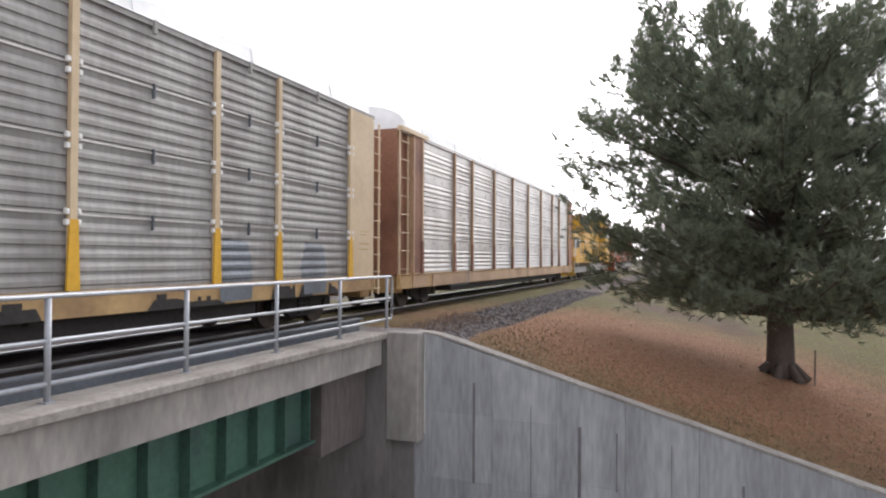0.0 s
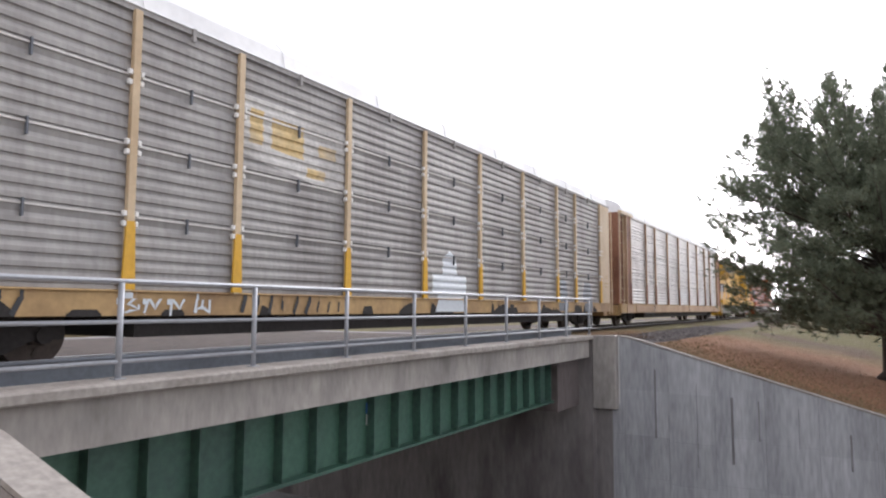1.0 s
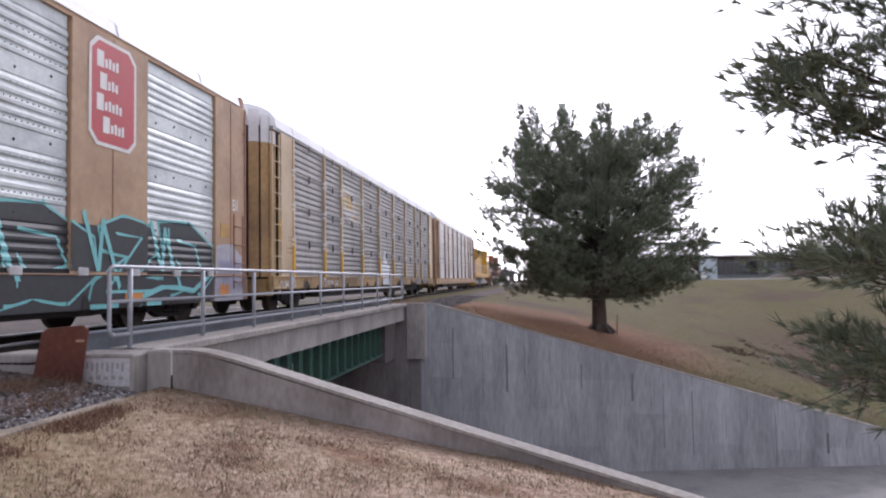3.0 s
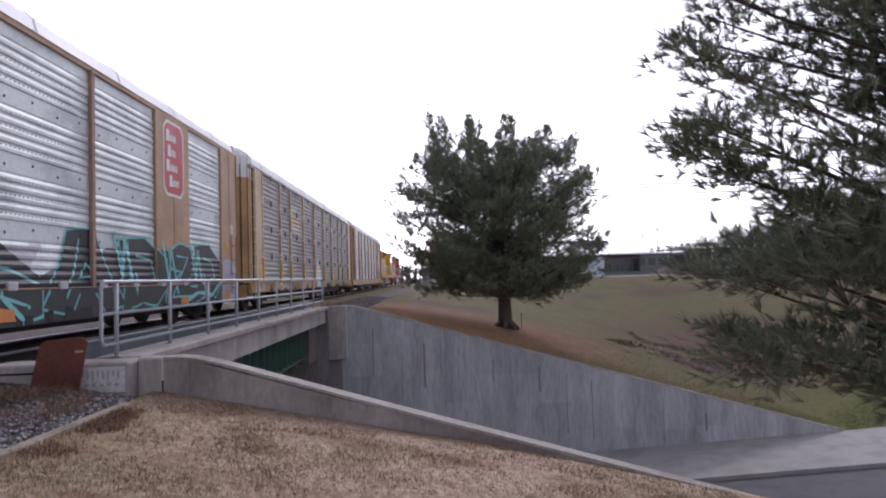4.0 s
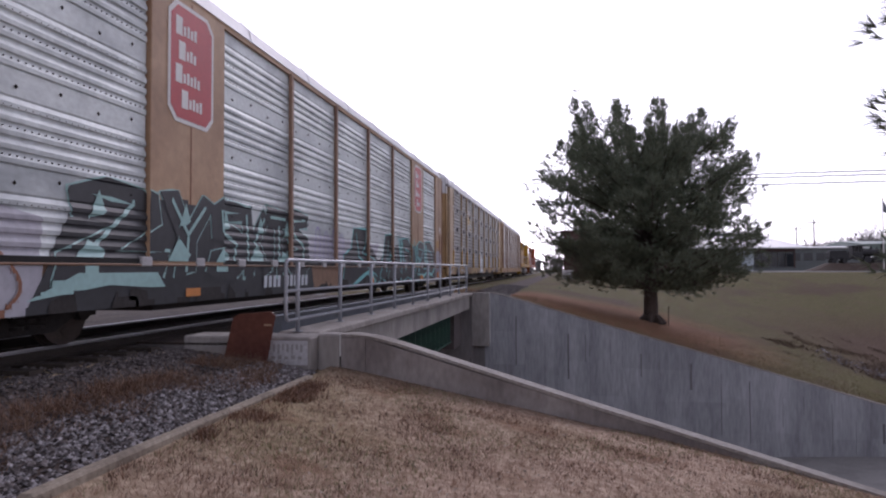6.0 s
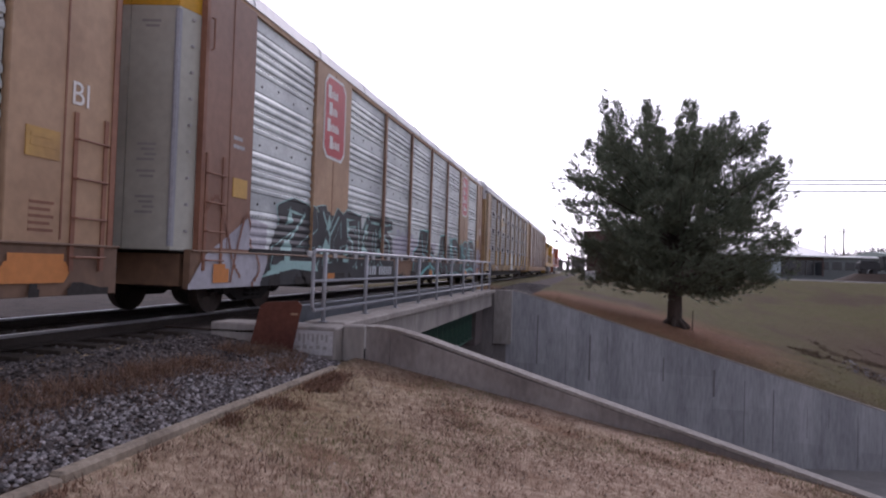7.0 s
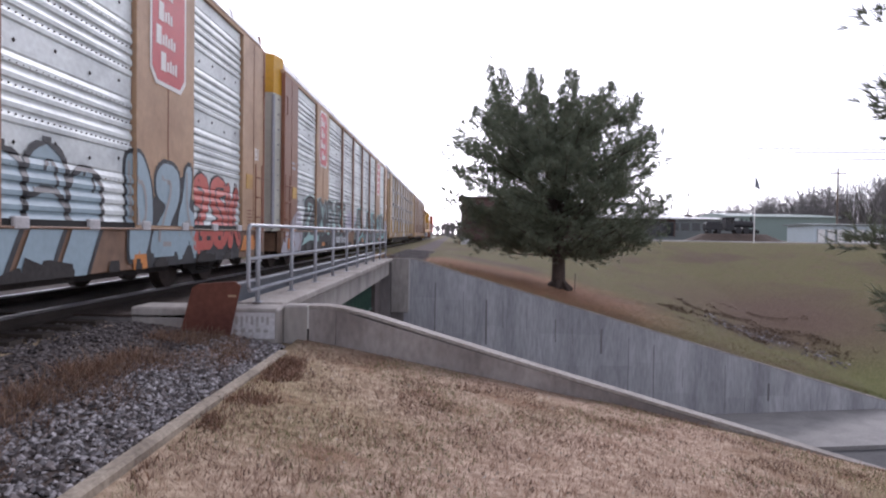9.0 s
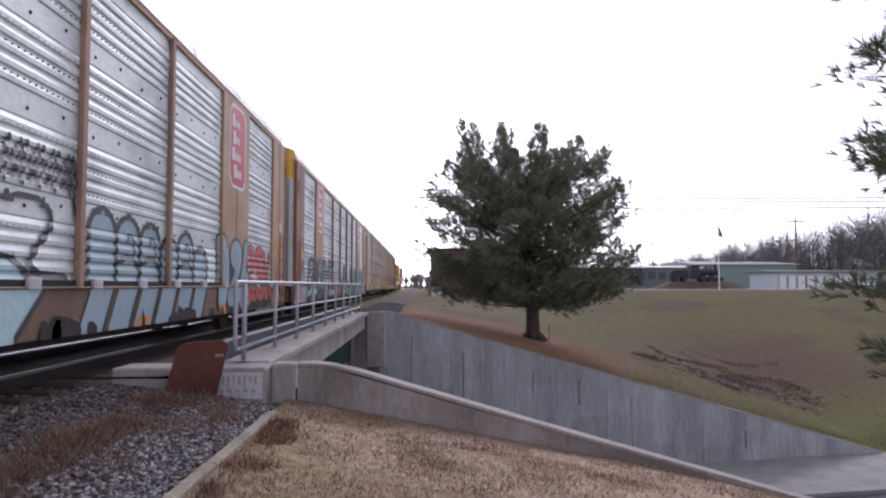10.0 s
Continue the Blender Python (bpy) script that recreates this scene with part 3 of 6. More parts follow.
bm = bmesh.new()
prism(bm, [(-12.6, -0.9), (0.56, -0.9), (0.56, -0.50), (-0.2, -0.36), (-1.35, -0.225), (-11.0, -0.225), (-12.6, -0.6)], "y", -70, -0.63)
prism(bm, [(-12.6, -0.9), (2.5, -0.9), (2.5, -0.52), (0.6, -0.36), (-1.0, -0.225), (-11.0, -0.225), (-12.6, -0.6)], "y", 17.62, 260)
prism(bm, [(-12.0, -0.15), (-0.53, -0.15), (-0.53, -0.10), (-1.0, -0.225 + 0.1), (-12.0, -0.125)], "y", -0.62, 17.61)
tagged(part("ballast_bed", bm, M_BED), "brown-grey crushed stone track bed", "ballast", kind="structure")


# ---------------------------------------------------------------- train
Z0, Z1, SIDE = 1.02, 4.90, 1.52


def profile(style):
    """Side sheet as (z, x) steps: ribbed bands with flat bands between."""
    out = []
    if style == "seam":
        z = Z0
        while z < Z1 - 0.02:
            out.append((z, 0.012))
            out.append((z + 0.05, 0.012))
            zz = z + 0.06
            while zz < min(z + 0.92, Z1 - 0.1):
                out += [(zz, -0.004), (zz + 0.014, 0.024), (zz + 0.075, 0.024), (zz + 0.14, -0.004)]
                zz += 0.175
            z += 0.985
    else:
        z = Z0
        first = True
        while z < Z1 - 0.05:
            if not first:
                out += [(z, 0.004), (z + 0.27, 0.004)]
                z += 0.28
            first = False
            for k in range(5):
                if z < Z1 - 0.1:
                    out += [(z, -0.006), (z + 0.014, 0.018), (z + 0.062, 0.020), (z + 0.122, -0.006)]
                    z += 0.142
    out = [p for p in out if p[0] < Z1]
    return [(Z0 - 0.001, 0.0)] + out + [(Z1, 0.0)]


PROFILES = {k: profile(k) for k in ("seam", "bands")}


def panel(parent, style, y0, y1, material, name="side_panel", side=1):
    verts, faces = [], []
    pr = PROFILES[style]
    for z, dx in pr:
        verts += [(side * (SIDE - 0.05 + dx), y0 + 0.01, z), (side * (SIDE - 0.05 + dx), y1 - 0.01, z)]
    for i in range(len(pr) - 1):
        f = (2 * i, 2 * i + 1, 2 * i + 3, 2 * i + 2)
        faces.append(f if side > 0 else f[::-1])
    n = len(verts)
    verts += [(side * (SIDE - 0.09), y0 + 0.01, Z0), (side * (SIDE - 0.09), y1 - 0.01, Z0), (side * (SIDE - 0.09), y1 - 0.01, Z1), (side * (SIDE - 0.09), y0 + 0.01, Z1)]
    faces.append((n, n + 3, n + 2, n + 1))
    return raw(name, verts, faces, material, parent)


def sheet_x(style, z):
    pr = PROFILES[style]
    for (za, xa), (zb, xb) in zip(pr, pr[1:]):
        if za <= z <= zb:
            return SIDE - 0.05 + xa + (xb - xa) * (z - za) / max(1e-6, zb - za)
    return SIDE


LIFT = [0.0]
FLATS = {}


def spray(parent, name, style, polys, material, label="", base=0.004):
    """Paint that follows the ribs of the side: each outline of (y, z) is cut at the ribs."""
    verts, faces = [], []
    flats = FLATS.get(parent.name, [])
    pr = [z for z, _ in PROFILES[style]]
    levels = sorted(set([0.46, 0.54, 0.6, 0.66, 0.70, 0.75, 0.82, 0.9, 0.985, 1.0, 1.055] + pr + list(np.arange(1.0, 4.9, 0.06).round(3))))
    for poly in polys:
        LIFT[0] += 0.0004
        lift = base + LIFT[0] % 0.004
        for za, zb in zip(levels, levels[1:]):
            if zb - za < 1e-4:
                continue

            def cross(z):
                c = []
                for (ya, p), (yb, q) in zip(poly, poly[1:] + poly[:1]):
                    if (p > z) != (q > z):
                        c.append(ya + (yb - ya) * (z - p) / (q - p))
                return sorted(c)
            if flats and 0.99 < (za + zb) / 2 < 1.05:
                continue
            a, b = cross(za + 1e-4), cross(zb - 1e-4)
            if len(a) != len(b):
                a = b = cross((za + zb) / 2)
            xa = sheet_x(style, za) if za >= Z0 else SIDE + 0.01
            xb = sheet_x(style, zb) if zb > Z0 else SIDE + 0.01
            for k in range(0, len(a) - 1, 2):
                # the flat plates stand proud of the ribbed sheets
                cuts = [-99.0] + sorted(v for f in flats for v in f) + [99.0] if za >= 0.99 else [-99.0, 99.0]
                for i, (c0, c1) in enumerate(zip(cuts, cuts[1:])):
                    flat = i % 2 == 1
                    a0, a1 = (min(max(v, c0), c1) for v in (a[k], a[k + 1]))
                    b0, b1 = (min(max(v, c0), c1) for v in (b[k], b[k + 1]))
                    if a1 - a0 < 1e-4 and b1 - b0 < 1e-4:
                        continue
                    xl, xh = (SIDE + 0.0165, SIDE + 0.0165) if flat else (xa, xb)
                    n = len(verts)
                    verts += [(xl + lift, a0, za), (xl + lift, a1, za), (xh + lift, b1, zb), (xh + lift, b0, zb)]
                    faces.append((n, n + 1, n + 2, n + 3))
    return tagged(raw(name, verts, faces, material, parent, label), kind="stuff")


def ribbon(points, w, closed=False):
    """Brush stroke as overlapping quads."""
    out = []
    pts = points + (points[:1] if closed else [])
    for (ya, za), (yb, zb) in zip(pts, pts[1:]):
        d = math.hypot(yb - ya, zb - za) + 1e-9
        ny, nz = -(zb - za) / d * w / 2, (yb - ya) / d * w / 2
        ey, ez = (yb - ya) / d * w * 0.4, (zb - za) / d * w * 0.4
        out.append([(ya - ey + ny, za - ez + nz), (yb + ey + ny, zb + ez + nz), (yb + ey - ny, zb + ez - nz), (ya - ey - ny, za - ez - nz)])
    return out


def text_part(parent, words, size, x, y, z, material, name="lettering"):
    """Letters on the side of a car, read from the lawn."""
    cu = bpy.data.curves.new(name, "FONT")
    cu.body, cu.size, cu.extrude = words, size, 0.002
    tmp = new(name, cu)
    me = bpy.data.meshes.new_from_object(tmp.evaluated_get(bpy.context.evaluated_depsgraph_get()))
    bpy.data.objects.remove(tmp)
    me.materials.clear()
    me.materials.append(material)
    ob = new(name, me)
    ob.parent = parent
    ob.matrix_local = pose(x, y, z, 90, 0, 90)
    return ob


def octagon(y, z, w, h, c=0.3):
    return [(y - w + c * w, z - h), (y + w - c * w, z - h), (y + w, z - h + c * w), (y + w, z + h - c * w), (y + w - c * w, z + h), (y - w + c * w, z + h), (y - w, z + h - c * w), (y - w, z - h + c * w)]


def make_wheelset():
    bm = bmesh.new()
    for s in (-1, 1):
        x = s * 0.76
        tube(bm, [(x - 0.065, 0, 0), (x + 0.065, 0, 0)], 0.42, 28)
        tube(bm, [(x - s * 0.09, 0, 0), (x - s * 0.06, 0, 0)], 0.445, 28)
        tube(bm, [(x + s * 0.05, 0, 0), (x + s * 0.10, 0, 0)], 0.13, 14)
        for k in range(5):
            a = k * 2 * math.pi / 5
            box(bm, x + s * 0.066 - 0.006, x + s * 0.066 + 0.006, 0.25 * math.cos(a) - 0.05, 0.25 * math.cos(a) + 0.05, 0.25 * math.sin(a) - 0.05, 0.25 * math.sin(a) + 0.05)
    tube(bm, [(-0.95, 0, 0), (0.95, 0, 0)], 0.075, 12)
    return finish("wheelset", bm, M_WHEEL)


WHEELSET = make_wheelset()


def make_sideframe():
    bm = bmesh.new()
    for s in (-1, 1):
        x0, x1 = (0.93, 1.07) if s > 0 else (-1.07, -0.93)
        prism(bm, [(-1.15, 0.36), (-0.75, 0.36), (-0.42, 0.20), (0.42, 0.20), (0.75, 0.36), (1.15, 0.36), (1.15, 0.56), (0.6, 0.66), (-0.6, 0.66), (-1.15, 0.56)], "x", x0, x1)
        for yy in (-0.88, 0.88):
            tube(bm, [(s * 1.0, yy, 0.42), (s * 1.12, yy, 0.42)], 0.11, 12)
        for yy in (-0.17, 0.0, 0.17):
            for k in range(4):
                tube(bm, [(s * 1.10, yy, 0.27 + k * 0.08), (s * 1.10, yy, 0.31 + k * 0.08)], 0.075, 8)
    box(bm, -1.1, 1.1, -0.22, 0.22, 0.36, 0.60)
    return finish("truck_frame", bm, M_UNDER)


SIDEFRAME = make_sideframe()
WHEELS = []


def truck(parent, y):
    tf = new("truck_frame", SIDEFRAME)
    tf.parent = parent
    tf.location = (0, y, 0)
    for d in (-0.88, 0.88):
        w = new("wheelset", WHEELSET)
        w.parent = parent
        w.location = (0, y + d, 0.42)
        WHEELS.append(w)


def ladder(parent, x, y0, y1, za, zb, step, material):
    bm = bmesh.new()
    for y in (y0, y1):
        box(bm, x - 0.015, x + 0.02, y - 0.03, y + 0.03, za, zb)
    part_ob = part("ladder", bm, material, parent)
    rung = finish("rung", tube(bmesh.new(), [(x + 0.02, y0 - 0.02, 0), (x + 0.06, y0, 0), (x + 0.06, y1, 0), (x + 0.02, y1 + 0.02, 0)], 0.014, 6), material)
    z = za + 0.15
    while z < zb:
        r = new("rung", rung)
        r.location, r.parent = (0, 0, z), part_ob
        z += step
    return part_ob


def car_shell(car, length, roof_mat, sill_mat, frame_mat, roof_top=5.78, sill=0.46):
    """Sill, core, roof, top rail, trucks and couplers that all cars share. y runs back from the front gap."""
    a, b = -0.75, -(length - 0.75)
    core = part("core", boxes((-SIDE + 0.1, SIDE - 0.1, b + 0.9, a - 0.9, 0.8, 4.95)), M_UNDER, car)
    for s in (-1, 1):
        x0, x1 = sorted((s * (SIDE - 0.11), s * SIDE))
        part("side_sill", boxes((x0, x1, b, a, sill, 1.0), (min(x0, s * (SIDE + 0.035)), max(x1, s * (SIDE + 0.035)), b, a, 0.985, 1.015), bevel=0.008), sill_mat, car)
        part("top_rail", boxes((x0, x1, b + 0.1, a - 0.1, 4.905, 5.0)), frame_mat, car)
    pts = []
    for k in range(13):
        t = math.pi * (1 - k / 12)
        pts.append((1.50 * math.cos(t), 5.02 + (roof_top - 5.02) * math.sin(t) ** 0.75))
    pts = [(-1.54, 4.99)] + pts + [(1.54, 4.99)]
    bm = bmesh.new()
    prism(bm, pts, "y", b + 0.35, a - 0.35)
    roof = part("roof", bm, roof_mat, car)
    seam = finish("roof_seam", tube(bmesh.new(), [(px * 1.003, 0, 5.0 + (pz - 5.0) * 1.004) for px, pz in pts[1:-1]], 0.012, 5), roof_mat)
    y = b + 1.6
    while y < a - 1:
        c = new("roof_seam", seam)
        c.location, c.parent = (0, y, 0), roof
        y += 2.8
    under = bmesh.new()
    box(under, -0.35, 0.35, b - 0.1, a + 0.1, 0.62, 0.95)
    # deep belly box, added to block light and darken the space below the car
    box(under, -1.3, 1.3, b + 4.6, a - 4.6, 0.36, 0.9)
    for yy in (b * 0.35 + a * 0.65, b * 0.5 + a * 0.5, b * 0.65 + a * 0.35):
        box(under, -1.4, 1.4, yy - 0.12, yy + 0.12, 0.6, 0.9)
    box(under, 0.5, 1.0, b * 0.45 + a * 0.55 - 0.5, b * 0.45 + a * 0.55 + 0.5, 0.40, 0.85)
    tube(under, [(0.75, b * 0.58 + a * 0.42 - 0.8, 0.6), (0.75, b * 0.58 + a * 0.42 + 0.8, 0.6)], 0.2, 14)
    tube(under, [(1.1, b + 4, 0.62), (1.1, a - 4, 0.62)], 0.03, 6)
    part("underframe", under, M_UNDER, car)
    for y, s in ((a, 1), (b, -1)):
        bm = bmesh.new()
        box(bm, -0.14, 0.14, min(y, y + s * 0.55), max(y, y + s * 0.55), 0.74, 0.96)
        box(bm, -0.22, 0.16, min(y + s * 0.50, y + s * 0.76), max(y + s * 0.50, y + s * 0.76), 0.70, 1.02, bevel=0.03)
        tube(bm, [(0.35, y, 0.75), (0.4, y + s * 0.25, 0.48), (0.3, y + s * 0.55, 0.42), (0.15, y + s * 0.75, 0.52)], 0.028, 7)
        part("coupler", bm, M_UNDER, car)
        part("end_platform", boxes((-1.35, 1.35, min(y, y - s * 0.5), max(y, y - s * 0.5), 0.5, 0.95)), sill_mat, car)
    truck(car, a - 2.6)
    truck(car, b + 2.6)
    return a, b


def end_doors(car, y, s, slat_mat, top_mat, split, wide=False):
    """Folded end doors: upright leaves that round the corner, the top band in another colour."""
    line = [(1.46, 0.0), (1.40, 0.32), (1.22, 0.52), (0.92, 0.64), (0.5, 0.69), (0.0, 0.70)]
    gap = 0.10
    if wide:
        line, gap = [(1.47, 0.0), (1.36, 0.50), (0.70, 0.62), (0.0, 0.64)], 0.012
    line = line + [(-x, v) for x, v in reversed(line[:-1])]
    for (xa, ya), (xb, yb) in zip(line, line[1:]):
        crown = 5.28 if max(abs(xa), abs(xb)) > 1.3 else 5.42 if max(abs(xa), abs(xb)) > 0.95 else 5.50
        for z0, z1, m in ((1.0, split, slat_mat), (split + 0.006, crown, top_mat)):
            d = Vector((xb - xa, s * (yb - ya), 0))
            nrm = Vector((d.y, -d.x, 0)).normalized()
            if nrm.y * s < 0:
                nrm = -nrm
            bm = bmesh.new()
            o = Vector((xa, y + s * ya, 0)) + d * gap
            e = Vector((xb, y + s * yb, 0)) - d * gap
            q = [o, e, e - nrm * 0.05, o - nrm * 0.05]
            prism(bm, [(v.x, v.y) for v in q], "z", z0, z1)
            part("door_leaf", bm, m, car)
    bm = bmesh.new()
    prism(bm, [(x * 0.965, y + s * (yy - 0.06)) for x, yy in line], "z", 0.98, 5.0)
    part("door_backing", bm, M_UNDER, car)
    if wide:
        # bright hinge strip at the corner, latch rod, rivets and worn stencil lines
        for sx in (1, -1):
            part("hinge_strip", tube(bmesh.new(), [(sx * 1.37, y + s * 0.515, 1.05), (sx * 1.37, y + s * 0.515, 3.1), (sx * 1.37, y + s * 0.515, 4.3)], 0.045, 8), M_GALV, car, "bright metal hinge strip")
        for k in range(9):
            z = 1.25 + k * 0.37
            part("door_bolt", boxes((1.40, 1.452, y + s * 0.26 - 0.02, y + s * 0.26 + 0.02, z, z + 0.035)), M_DIRTY, car)
        for k in range(7):
            part("door_bolt", boxes((1.38, 1.475, y + s * 0.06 - 0.015, y + s * 0.06 + 0.015, 1.2 + 0.5 * k, 1.235 + 0.5 * k)), M_DIRTY, car)
        bm = bmesh.new()
        for z0, n in ((4.12, 2), (2.42, 4), (2.05, 2), (1.7, 4)):
            for k in range(n):
                z = z0 - 0.07 * k
                x0, x1 = 1.12 - 0.02 * (k % 2), 0.86 + 0.05 * ((k * 7) % 3)
                ya, yb = (y + s * (0.50 + 0.12 * (1.36 - v) / 0.66 + 0.003) for v in (x0, x1))
                vs = [bm.verts.new(p) for p in ((x0, ya, z), (x1, yb, z), (x1, yb, z + 0.035), (x0, ya, z + 0.035))]
                bm.faces.new(vs)
        part("data_stencil", bm, M_LOCOG, car, "worn grey stencil lines")
    bm = bmesh.new()
    for c0, c1, half, top in ((0.0, 0.30, 1.36, 5.46), (0.30, 0.46, 1.28, 5.42), (0.46, 0.58, 1.1, 5.36)):
        arch = [(half * math.cos(math.pi * (1 - k / 12)), 5.003 + (top - 5.003) * math.sin(math.pi * k / 12) ** 0.75) for k in range(13)]
        prism(bm, arch, "y", min(y + s * c0, y + s * c1), max(y + s * c0, y + s * c1))
    part("end_cap", bm, top_mat, car)


CLIP = finish("clip", boxes((SIDE - 0.02, SIDE + 0.05, -0.03, 0.03, -0.04, 0.04), bevel=0.012), M_WHITE)
PIN = finish("pin", boxes((SIDE - 0.03, SIDE + 0.02, -0.011, 0.011, -0.12, 0.10)), M_STEEL_BLUE)
HOOK = finish("hook", boxes((SIDE - 0.03, SIDE + 0.03, -0.03, 0.03, -0.10, 0.10)), M_LOCOG)
BRACKET = finish("bracket", boxes((SIDE - 0.02, SIDE + 0.04, -0.12, 0.12, -0.06, 0.07), bevel=0.012), M_DIRTY)


def ribs_between(car, style, edges, post_mat, panel_mat, width, knobs=False, foot=None):
    for s in (1, -1):
        for ya, yb in zip(edges, edges[1:]):
            panel(car, style, min(ya, yb), max(ya, yb), panel_mat, side=s)
        for y in edges:
            x0, x1 = sorted((s * (SIDE - 0.03), s * (SIDE + 0.045)))
            p = part("post", boxes((x0, x1, y - width / 2, y + width / 2, 0.99, 4.93), bevel=0.008), post_mat, car)
            if s > 0 and knobs:
                for z in (1.98, 2.97, 3.95):
                    for dz in (-0.07, 0.07):
                        for dy in (-1, 1):
                            c = new("clip", CLIP)
                            c.location, c.parent = (0, y + dy * (width / 2 + 0.03), z + dz), p
            if s > 0 and foot is not None:
                bm = bmesh.new()
                prism(bm, [(y - width / 2 - 0.004, 1.95), (y + width / 2 + 0.004, 1.95), (y + width * 0.85, 1.02), (y - width * 0.85, 1.02)], "x", SIDE + 0.02, SIDE + 0.052)
                part("gusset", bm, foot, p)


def rivets(car, edges, zs):
    """Bolt heads and small vent holes along the flat bands."""
    bm_v, bm_f = [], []

    def dot(y, z, r, h):
        m = len(bm_v)
        x = SIDE - 0.042
        bm_v.extend([(x, y - r, z), (x, y, z - r), (x, y + r, z), (x, y, z + r), (x + h, y, z)])
        bm_f.extend([(m, m + 1, m + 4), (m + 1, m + 2, m + 4), (m + 2, m + 3, m + 4), (m + 3, m, m + 4)])

    for ya, yb in zip(edges, edges[1:]):
        if ya is None or yb is None:
            continue
        lo, hi = min(ya, yb), max(ya, yb)
        for z in zs:
            for k in range(4):
                dot(lo + (hi - lo) * (k + 0.5) / 4, z + 0.07 * (k % 2) - 0.03, 0.028, 0.02)
            for k in range(26):
                for dz in (-0.245, 0.245, 0.53):
                    dot(lo + (hi - lo) * (k + 0.5) / 26, z + dz, 0.011, 0.026)
    tagged(raw("rivets", bm_v, bm_f, M_UNDER, car), kind="stuff")


PITCH = 27.7


def grey_car():
    """Second car: grey ribbed sides, cream frame, ochre sill and rear doors."""
    car = empty("autorack_wagon")
    a, b = car_shell(car, PITCH, M_ROOF, M_OCHRE, M_GREYPANEL, sill=0.66)
    edges = [-2.1, -4.95, -6.75, -9.55, -12.35, -15.13, -17.95, -20.75, -22.65, -25.45]
    ribs_between(car, "seam", edges, M_CREAM, M_GREYPANEL, 0.12, True, M_YELLOW)
    for s in (1, -1):
        for y0, y1 in ((-2.05, -0.95), (-26.35, -25.5)):
            x0, x1 = sorted((s * (SIDE - 0.08), s * (SIDE + 0.02)))
            p = part("end_panel", boxes((x0, x1, y0, y1, 1.0, 4.93), bevel=0.01), M_CREAM, car)
            if s > 0:
                part("data_stencil", boxes((SIDE + 0.021, SIDE + 0.024, y0 + 0.4, y0 + 0.9, 1.65, 1.68), (SIDE + 0.021, SIDE + 0.024, y0 + 0.4, y0 + 0.9, 1.78, 1.81), (SIDE + 0.021, SIDE + 0.024, y0 + 0.45, y0 + 0.8, 2.0, 2.02), (SIDE + 0.021, SIDE + 0.024, y0 + 0.45, y0 + 0.8, 2.08, 2.1)), M_OCHRE, p)
    for y0, y1 in ((-0.9, -0.55), (-26.9, -26.42)):
        ladder(car, SIDE - 0.02, y0, y1, 0.55, 4.85, 0.42, M_CREAM)
    part("ladder_mark", boxes((SIDE + 0.001, SIDE + 0.006, -26.46, -26.38, 2.0, 2.55)), M_YELLOW, car)
    end_doors(car, -1.3, 1, M_OCHRE, M_ROOF, 4.45)
    end_doors(car, -26.5, -1, M_OCHRE, M_ROOF, 4.55)
    # small hold-down pins on the seams and hooks under the roof edge
    for ya, yb in zip(edges, edges[1:]):
        for z in (1.98, 2.97, 3.95):
            c = new("pin", PIN)
            c.location, c.parent = (0, (ya + yb) / 2, z), car
        c = new("hook", HOOK)
        c.location, c.parent = (0, (ya + yb) / 2, 4.9), car
        strip_mesh = finish("seam_strip", boxes((SIDE - 0.045, SIDE - 0.012, min(ya, yb) + 0.07, max(ya, yb) - 0.07, -0.014, 0.014)), M_OLDPANEL)
        for z in (1.99, 2.98, 3.96):
            c = new("seam_strip", strip_mesh)
            c.location, c.parent = (0, 0, z + 0.03), car
    # pale faded emblem and ghost-shaped overspray
    pale = [[(-20.65, 4.3), (-18.05, 4.3), (-18.05, 3.1), (-18.6, 3.0), (-19.2, 3.1), (-20.65, 3.3)]]
    spray(car, "faded_emblem", "seam", pale, M_FADED, "faded pale emblem")
    spray(car, "faded_emblem", "seam", [[(-20.5, 4.1), (-20.2, 4.1), (-20.2, 3.5), (-20.5, 3.5)], [(-20.0, 4.05), (-19.2, 4.05), (-19.2, 3.45), (-20.0, 3.5)], [(-18.8, 3.8), (-18.3, 3.8), (-18.3, 3.6), (-18.8, 3.6)], [(-19.1, 3.35), (-18.6, 3.35), (-18.6, 3.15), (-19.1, 3.15)]], M_FADEDY, "worn yellow marks")
    g = -13.9
    spray(car, "overspray", "seam", [[(g - 0.75, 0.68), (g + 0.75, 0.68), (g + 0.6, 1.02), (g + 0.85, 1.1), (g + 0.85, 1.6), (g + 0.35, 1.6), (g + 0.33, 2.0), (g, 2.2), (g - 0.33, 2.0), (g - 0.35, 1.6), (g - 0.8, 1.6), (g - 0.8, 1.15), (g - 0.55, 1.1)]], M_GWHITE, "pale tower-shaped overspray")
    shade = [[(c - 0.42, 0.68), (c + 0.42, 0.68), (c + 0.5, 1.3), (c + 0.35, 1.75), (c - 0.3, 1.78), (c - 0.5, 1.3)] for c in (-6.2, -3.6)]
    spray(car, "overspray", "seam", shade, M_STEEL_BLUE, "smoky grey overspray")
    rnd = random.Random(11)
    for y, w in ((-22.0, 1.6), (-25.9, 1.3)):
        st = []
        for r in letters(y - w / 2, 0.68, 0.98, w, 4, int(-y * 10)):
            st += ribbon(r, 0.04)
        spray(car, "tag", "seam", st, M_GWHITE, "white scrawled tag on the sill")
    st = []
